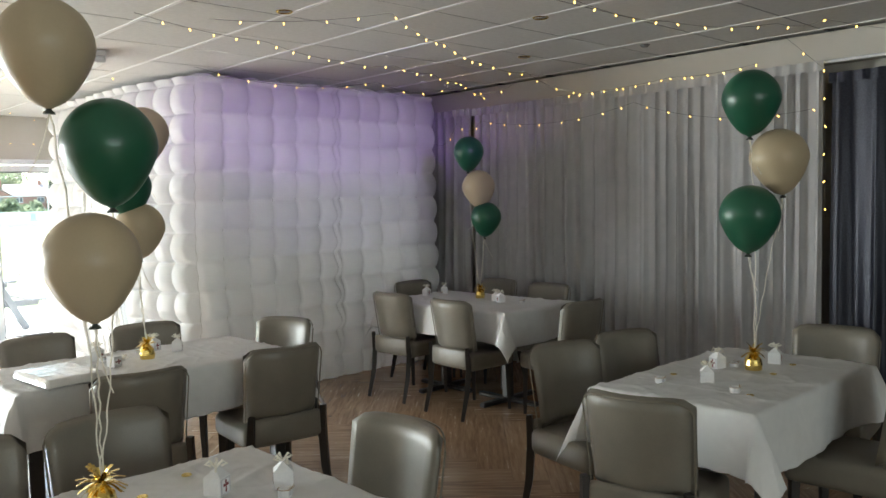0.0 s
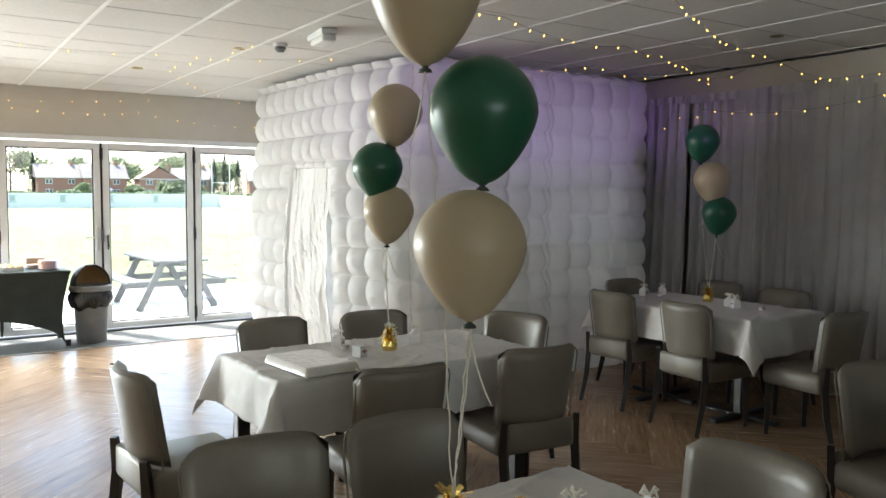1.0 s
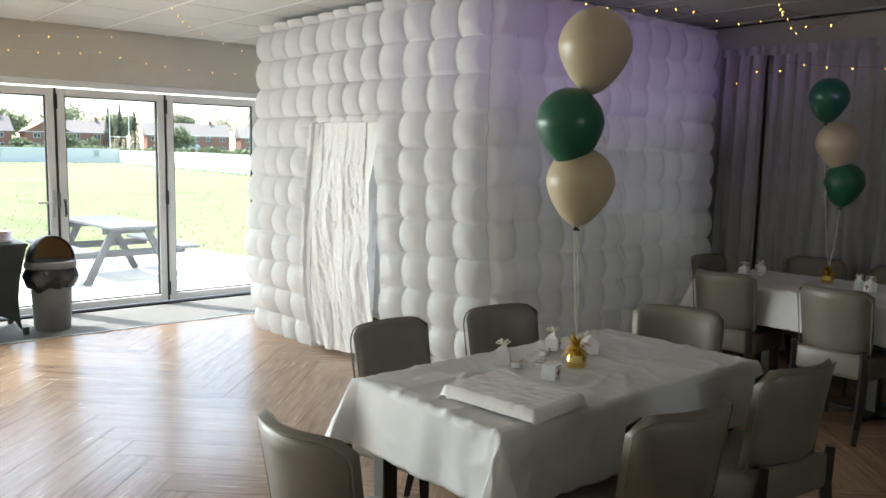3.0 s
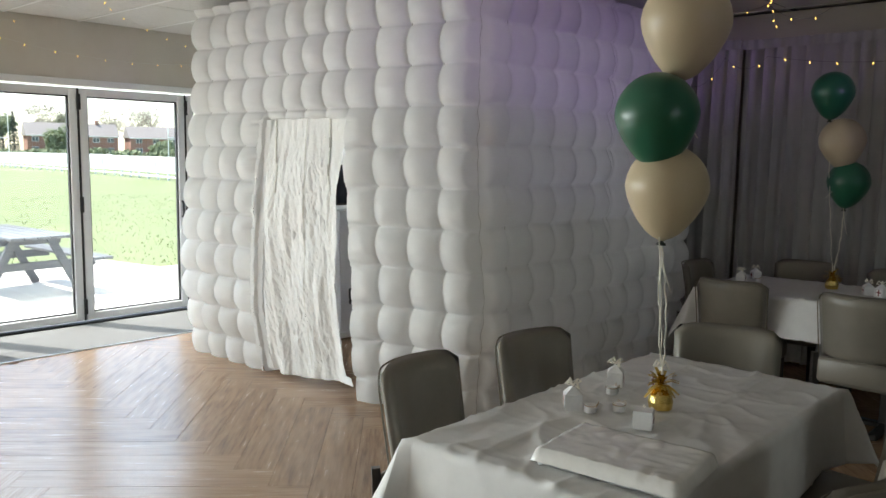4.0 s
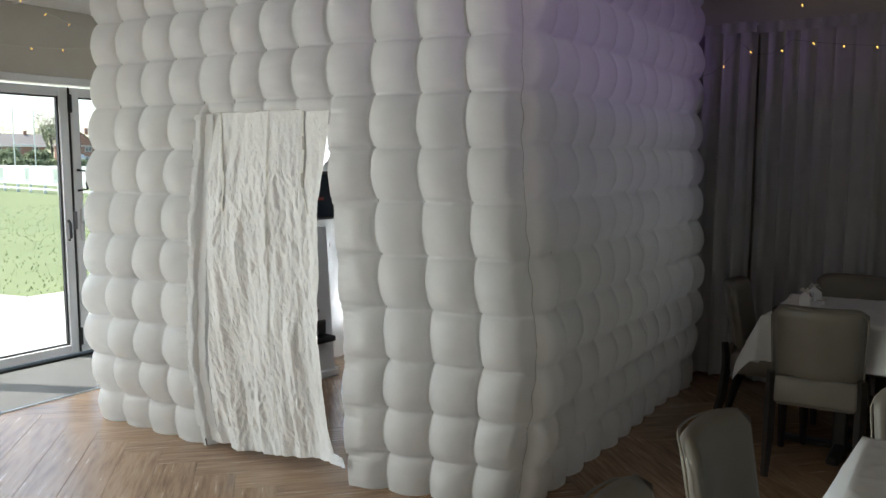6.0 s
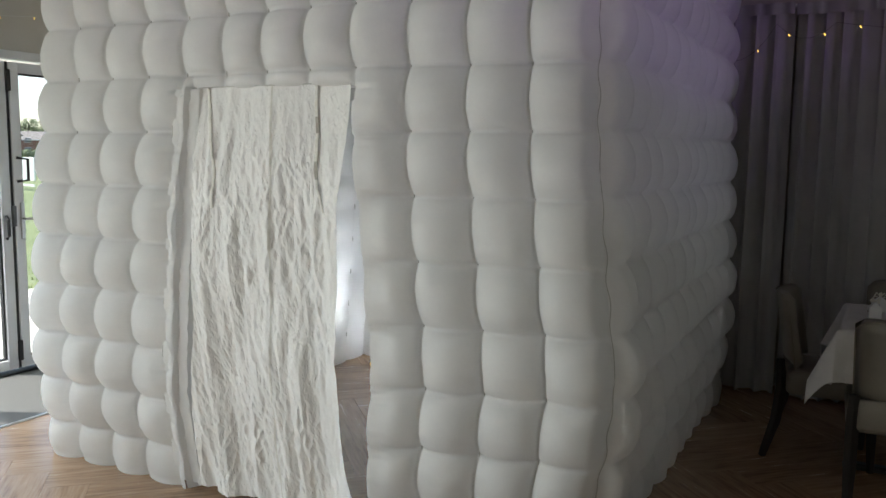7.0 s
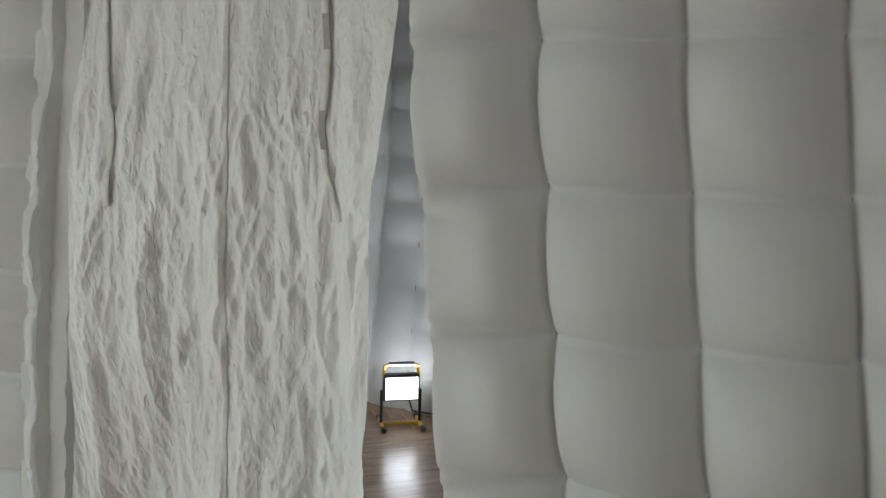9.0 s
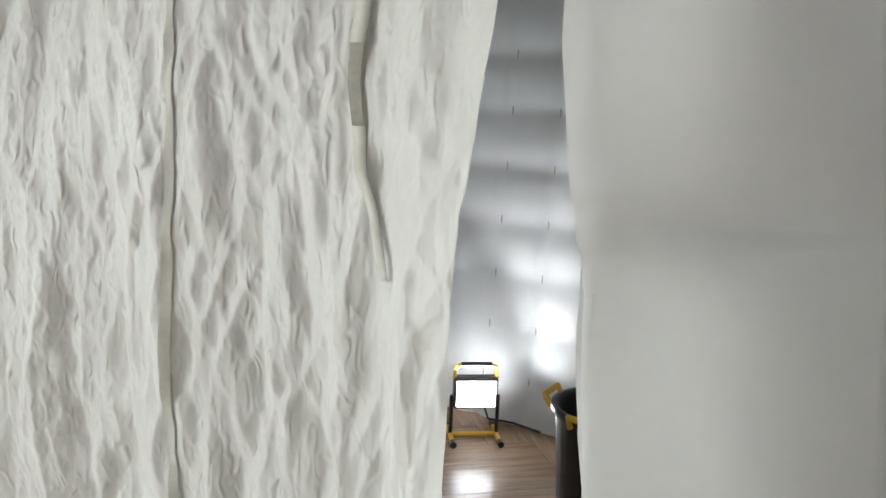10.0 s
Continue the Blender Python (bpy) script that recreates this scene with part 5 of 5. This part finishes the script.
def house(x, y, w, d, eave, ridge, a, gable=False, wins=4, porch=True):
    h = thing("house", pose(x, y, G, 0, 0, a), "red brick house with a brown tiled roof beyond the field", "house", "houses beyond the field")
    part("wall", a_box((-w / 2, 0, 0), (w / 2, d, eave)), BRICK, h)
    bm = bmesh.new()
    o = 0.4
    if gable:
        p = [(-w / 2 - o, -o, eave - 0.15), (w / 2 + o, -o, eave - 0.15), (0, -o, ridge), (-w / 2 - o, d + o, eave - 0.15), (w / 2 + o, d + o, eave - 0.15), (0, d + o, ridge)]
        fs = ((0, 2, 5, 3), (1, 4, 5, 2), (0, 3, 4, 1))
        g = bmesh.new()
        g.faces.new([g.verts.new(q) for q in ((-w / 2, -0.02, eave), (w / 2, -0.02, eave), (0, -0.02, ridge - 0.3))])
        part("gable", g, BRICK, h)
    else:
        p = [(-w / 2 - o, -o, eave - 0.15), (w / 2 + o, -o, eave - 0.15), (-w / 2 - o, d / 2, ridge), (w / 2 + o, d / 2, ridge), (-w / 2 - o, d + o, eave - 0.15), (w / 2 + o, d + o, eave - 0.15)]
        fs = ((0, 1, 3, 2), (2, 3, 5, 4), (0, 2, 4), (1, 5, 3), (0, 4, 5, 1))
    vs = [bm.verts.new(q) for q in p]
    for f in fs:
        bm.faces.new([vs[i] for i in f])
    rf = part("roof", bm, ROOF, h, "brown tiled roof")
    part("chimney", a_box((w * 0.28, d * 0.45, ridge - 0.8), (w * 0.28 + 0.7, d * 0.45 + 0.6, ridge + 0.8)), BRICK, rf)
    part("gutter", a_box((-w / 2 - 0.3, -0.42, eave - 0.3), (w / 2 + 0.3, -0.3, eave - 0.12)), WHITEPAINT, h, "white gutter board")
    for row in (1.3, 3.6):
        for i in range(wins):
            cx = -w / 2 + w * (i + 0.5) / wins
            wd = part("window", a_box((cx - 0.75, -0.06, row), (cx + 0.75, 0.02, row + 1.15), 0.02), WHITEPAINT, h, "white framed window")
            for s in (-0.36, 0.36):
                part("pane", a_box((cx + s - 0.29, -0.075, row + 0.1), (cx + s + 0.29, -0.062, row + 1.05)), HOUSEPANE, wd, "dark glass pane")
    if porch:
        pc = part("porch", a_box((-w * 0.3, -1.6, 0), (w * 0.1, -0.05, 2.3)), WHITEPAINT, h, "white conservatory")
        bm = bmesh.new()
        vs = [bm.verts.new(q) for q in ((-w * 0.33, -1.8, 2.3), (w * 0.13, -1.8, 2.3), (w * 0.1, -0.06, 3.0), (-w * 0.3, -0.06, 3.0))]
        bm.faces.new(vs)
        part("porch_roof", bm, WHITEPAINT, pc)


HOUSES = [(14, 205, 9, 8, 5.2, 8.2, 4, True, 2, False), (30, 205, 9.5, 8, 5.3, 8.3, 0, False, 2, False), (39.5, 203, 9.5, 8, 5.3, 8.5, 0, False, 2, True),
          (51, 200, 9, 8, 5.2, 8.0, -4, True, 2, False), (60, 202, 9, 8, 5.3, 8.0, -6, False, 2, True),
          (84, 200, 20, 8, 5.2, 8.2, -14, False, 6, True), (103, 192, 16, 8, 5.0, 7.8, -16, False, 4, False), (116, 184, 8, 8, 5.2, 8.6, -20, True, 2, True),
          (128, 186, 11, 8, 4.4, 6.4, -25, False, 3, False), (145, 176, 12, 8, 4.4, 6.6, -28, False, 3, False), (1, 205, 10, 8, 5.2, 8.2, 6, False, 2, True)]
for hs in HOUSES:
    house(*hs)


def crown(bm, rnd, c, r, n, size, squash=1.0):
    for i in range(n):
        d = Vector((rnd.gauss(0, 1), rnd.gauss(0, 1), rnd.gauss(0, 1))).normalized() * r * rnd.random() ** 0.4
        d.z *= squash
        d *= 1 + 0.3 * noise.noise(d * (1.6 / r) + Vector(c))
        p = Vector(c) + d
        u = Vector((rnd.gauss(0, 1), rnd.gauss(0, 1), rnd.gauss(0, 1))).normalized()
        v = u.orthogonal().normalized()
        s = size * rnd.uniform(0.5, 1.2)
        bm.faces.new([bm.verts.new(p + q) for q in (u * s, v * s, -u * s * 0.7, -v * s)])


def tree(x, y, h, r, kind, seed):
    rnd = random.Random(seed)
    lab = {"bare": "tree with pale twiggy early spring crown", "leafy": "light green rounded spring tree", "conifer": "tall dark green conifer"}[kind]
    t = thing("tree", pose(x, y, G), lab, "tree", "trees beyond the field")
    bm = tube(bmesh.new(), [(0, 0, 0), (0.1, 0, h * 0.3), (0, 0.1, h * 0.75)], 0.022 * h, 6, [1, 0.7, 0.25])
    if kind != "conifer":
        for i in range(7):
            a = i * 2.4
            tube(bm, [(0, 0, h * (0.25 + 0.05 * i)), (math.cos(a) * r * 0.4, math.sin(a) * r * 0.4, h * (0.45 + 0.05 * i)), (math.cos(a) * r * 0.75, math.sin(a) * r * 0.75, h * (0.55 + 0.055 * i))], 0.009 * h, 4, [1, 0.6, 0.2])
    part("trunk", bm, BARK, t)
    bm = bmesh.new()
    if kind == "conifer":
        for i in range(900):
            q = rnd.random() ** 0.7
            z = h * (1 - q * 0.95)
            a, rr = rnd.uniform(0, 6.28), r * q * rnd.uniform(0.6, 1.05)
            p = Vector((rr * math.cos(a), rr * math.sin(a), z))
            s = 0.32
            u = Vector((math.cos(a), math.sin(a), -0.6)) * s
            v = Vector((-math.sin(a), math.cos(a), 0)) * s * 0.5
            bm.faces.new([bm.verts.new(p + k) for k in (u, v, -u * 0.4, -v)])
        part("crown", bm, CONIFER, t)
    else:
        n = 7 if kind == "bare" else 6
        for i in range(n):
            a = i * 2.4 + seed
            c = (math.cos(a) * r * 0.55, math.sin(a) * r * 0.55, h * (0.5 + 0.42 * rnd.random()) if kind == "bare" else h * (0.35 + 0.4 * rnd.random()))
            crown(bm, rnd, c, r * 0.55, 170 if kind == "bare" else 300, 0.22 if kind == "bare" else 0.38, 0.85)
        part("crown", bm, TWIGS if kind == "bare" else LEAF, t)


sd_ = 0
rt = random.Random(11)
for i in range(30):
    x = -20 + i * 7.2 + rt.uniform(-2, 2)
    tree(x, 235 + rt.uniform(-8, 15), rt.uniform(12, 17), rt.uniform(4, 6), "bare" if rt.random() < 0.7 else "leafy", i)
for x, y, h, r in ((63, 196, 11, 1.9), (66, 197, 12, 1.8), (69, 196, 10.5, 1.7), (25, 210, 11, 2.2), (3, 212, 12, 3)):
    tree(x, y, h, r, "conifer", int(x))
for x, y, h, r in ((50, 186, 6, 3), (73, 180, 7, 3.6), (56, 189, 4.5, 2.4), (95, 178, 4.5, 3), (101, 176, 4, 2.6), (140, 160, 6, 4), (152, 150, 7, 4.5), (120, 172, 4, 3), (132, 166, 4, 3), (165, 150, 10, 5), (33, 194, 4, 2.2), (44, 194, 3.6, 2.0), (58, 215, 13, 5), (75, 225, 12, 5)):
    tree(x, y, h, r, "leafy", int(x) + 50)
hb = bmesh.new()
rnd_h = random.Random(3)
for i in range(6000):
    t = rnd_h.random()
    p = Vector((-30 + 200 * t, 176 - 40 * max(0, t - 0.45) + rnd_h.uniform(-1, 1), G + rnd_h.random() ** 0.7 * (1.7 + 0.9 * noise.noise(Vector((t * 40, 0, 0))))))
    u = Vector((rnd_h.gauss(0, 1), rnd_h.gauss(0, 1), rnd_h.gauss(0, 1))).normalized() * 0.4
    v = u.orthogonal()
    hb.faces.new([hb.verts.new(p + q) for q in (u, v, -u, -v)])
tagged(mesh_ob("hedge", hb, LEAF), "long dark green hedge behind the boundary boards", "hedge", kind="stuff")

# ---- floor planks, laid in herringbone ----
PW, PL, PT = 0.2, 1.2, 0.012
plank_me = bpy.data.meshes.new("plank")
bm = bmesh.new()
g = 0.0005
a, b, e = PL / 2 - g, PW / 2 - g, 0.0009
top = [bm.verts.new(p) for p in ((-a + e, -b + e, 0), (a - e, -b + e, 0), (a - e, b - e, 0), (-a + e, b - e, 0))]
mid = [bm.verts.new(p) for p in ((-a, -b, -e), (a, -b, -e), (a, b, -e), (-a, b, -e))]
bot = [bm.verts.new(p) for p in ((-a, -b, -PT), (a, -b, -PT), (a, b, -PT), (-a, b, -PT))]
bm.faces.new(top)
for r0, r1 in ((top, mid), (mid, bot)):
    for i in range(4):
        bm.faces.new((r0[i], r0[(i + 1) % 4], r1[(i + 1) % 4], r1[i]))
bmesh.ops.recalc_face_normals(bm, faces=bm.faces)
bm.to_mesh(plank_me)
bm.free()
plank_me.materials.append(PLANK)
s2 = math.sqrt(0.5)
step, colw = PW * math.sqrt(2), (PL) * s2
spots = []
c0 = 2.12
for col in range(-9, 7):
    for k in range(-24, 60):
        up = col % 2 == 0
        ang = 45 if up else -45
        cx = c0 + colw * col + colw / 2
        cy = k * step + (0.14 if up else 0.14 - PW * s2)
        if X0 - 0.4 < cx < X1 + 0.3 and Y0 - 0.4 < cy < 9.6:
            spots.append((cx, cy, ang))
spots.sort(key=lambda q: (q[0] - 2.0) ** 2 + ((q[1] - 6.4) * 0.8) ** 2)
for cx, cy, ang in spots[:300]:
    ob = new("plank", plank_me)
    ob.parent = floor
    ob.matrix_local = pose(cx, cy, 0, 0, 0, ang)
verts, faces = [], []
for cx, cy, ang in spots[300:]:
    m = pose(cx, cy, 0, 0, 0, ang)
    o = len(verts)
    verts += [m @ v.co for v in plank_me.vertices]
    faces += [[o + i for i in p.vertices] for p in plank_me.polygons]
me = bpy.data.meshes.new("far_planks")
me.from_pydata([tuple(v) for v in verts], [], faces)
me.materials.append(PLANK)
tagged(new("far_planks", me), "further wood-look planks of the herringbone floor", kind="stuff").parent = floor
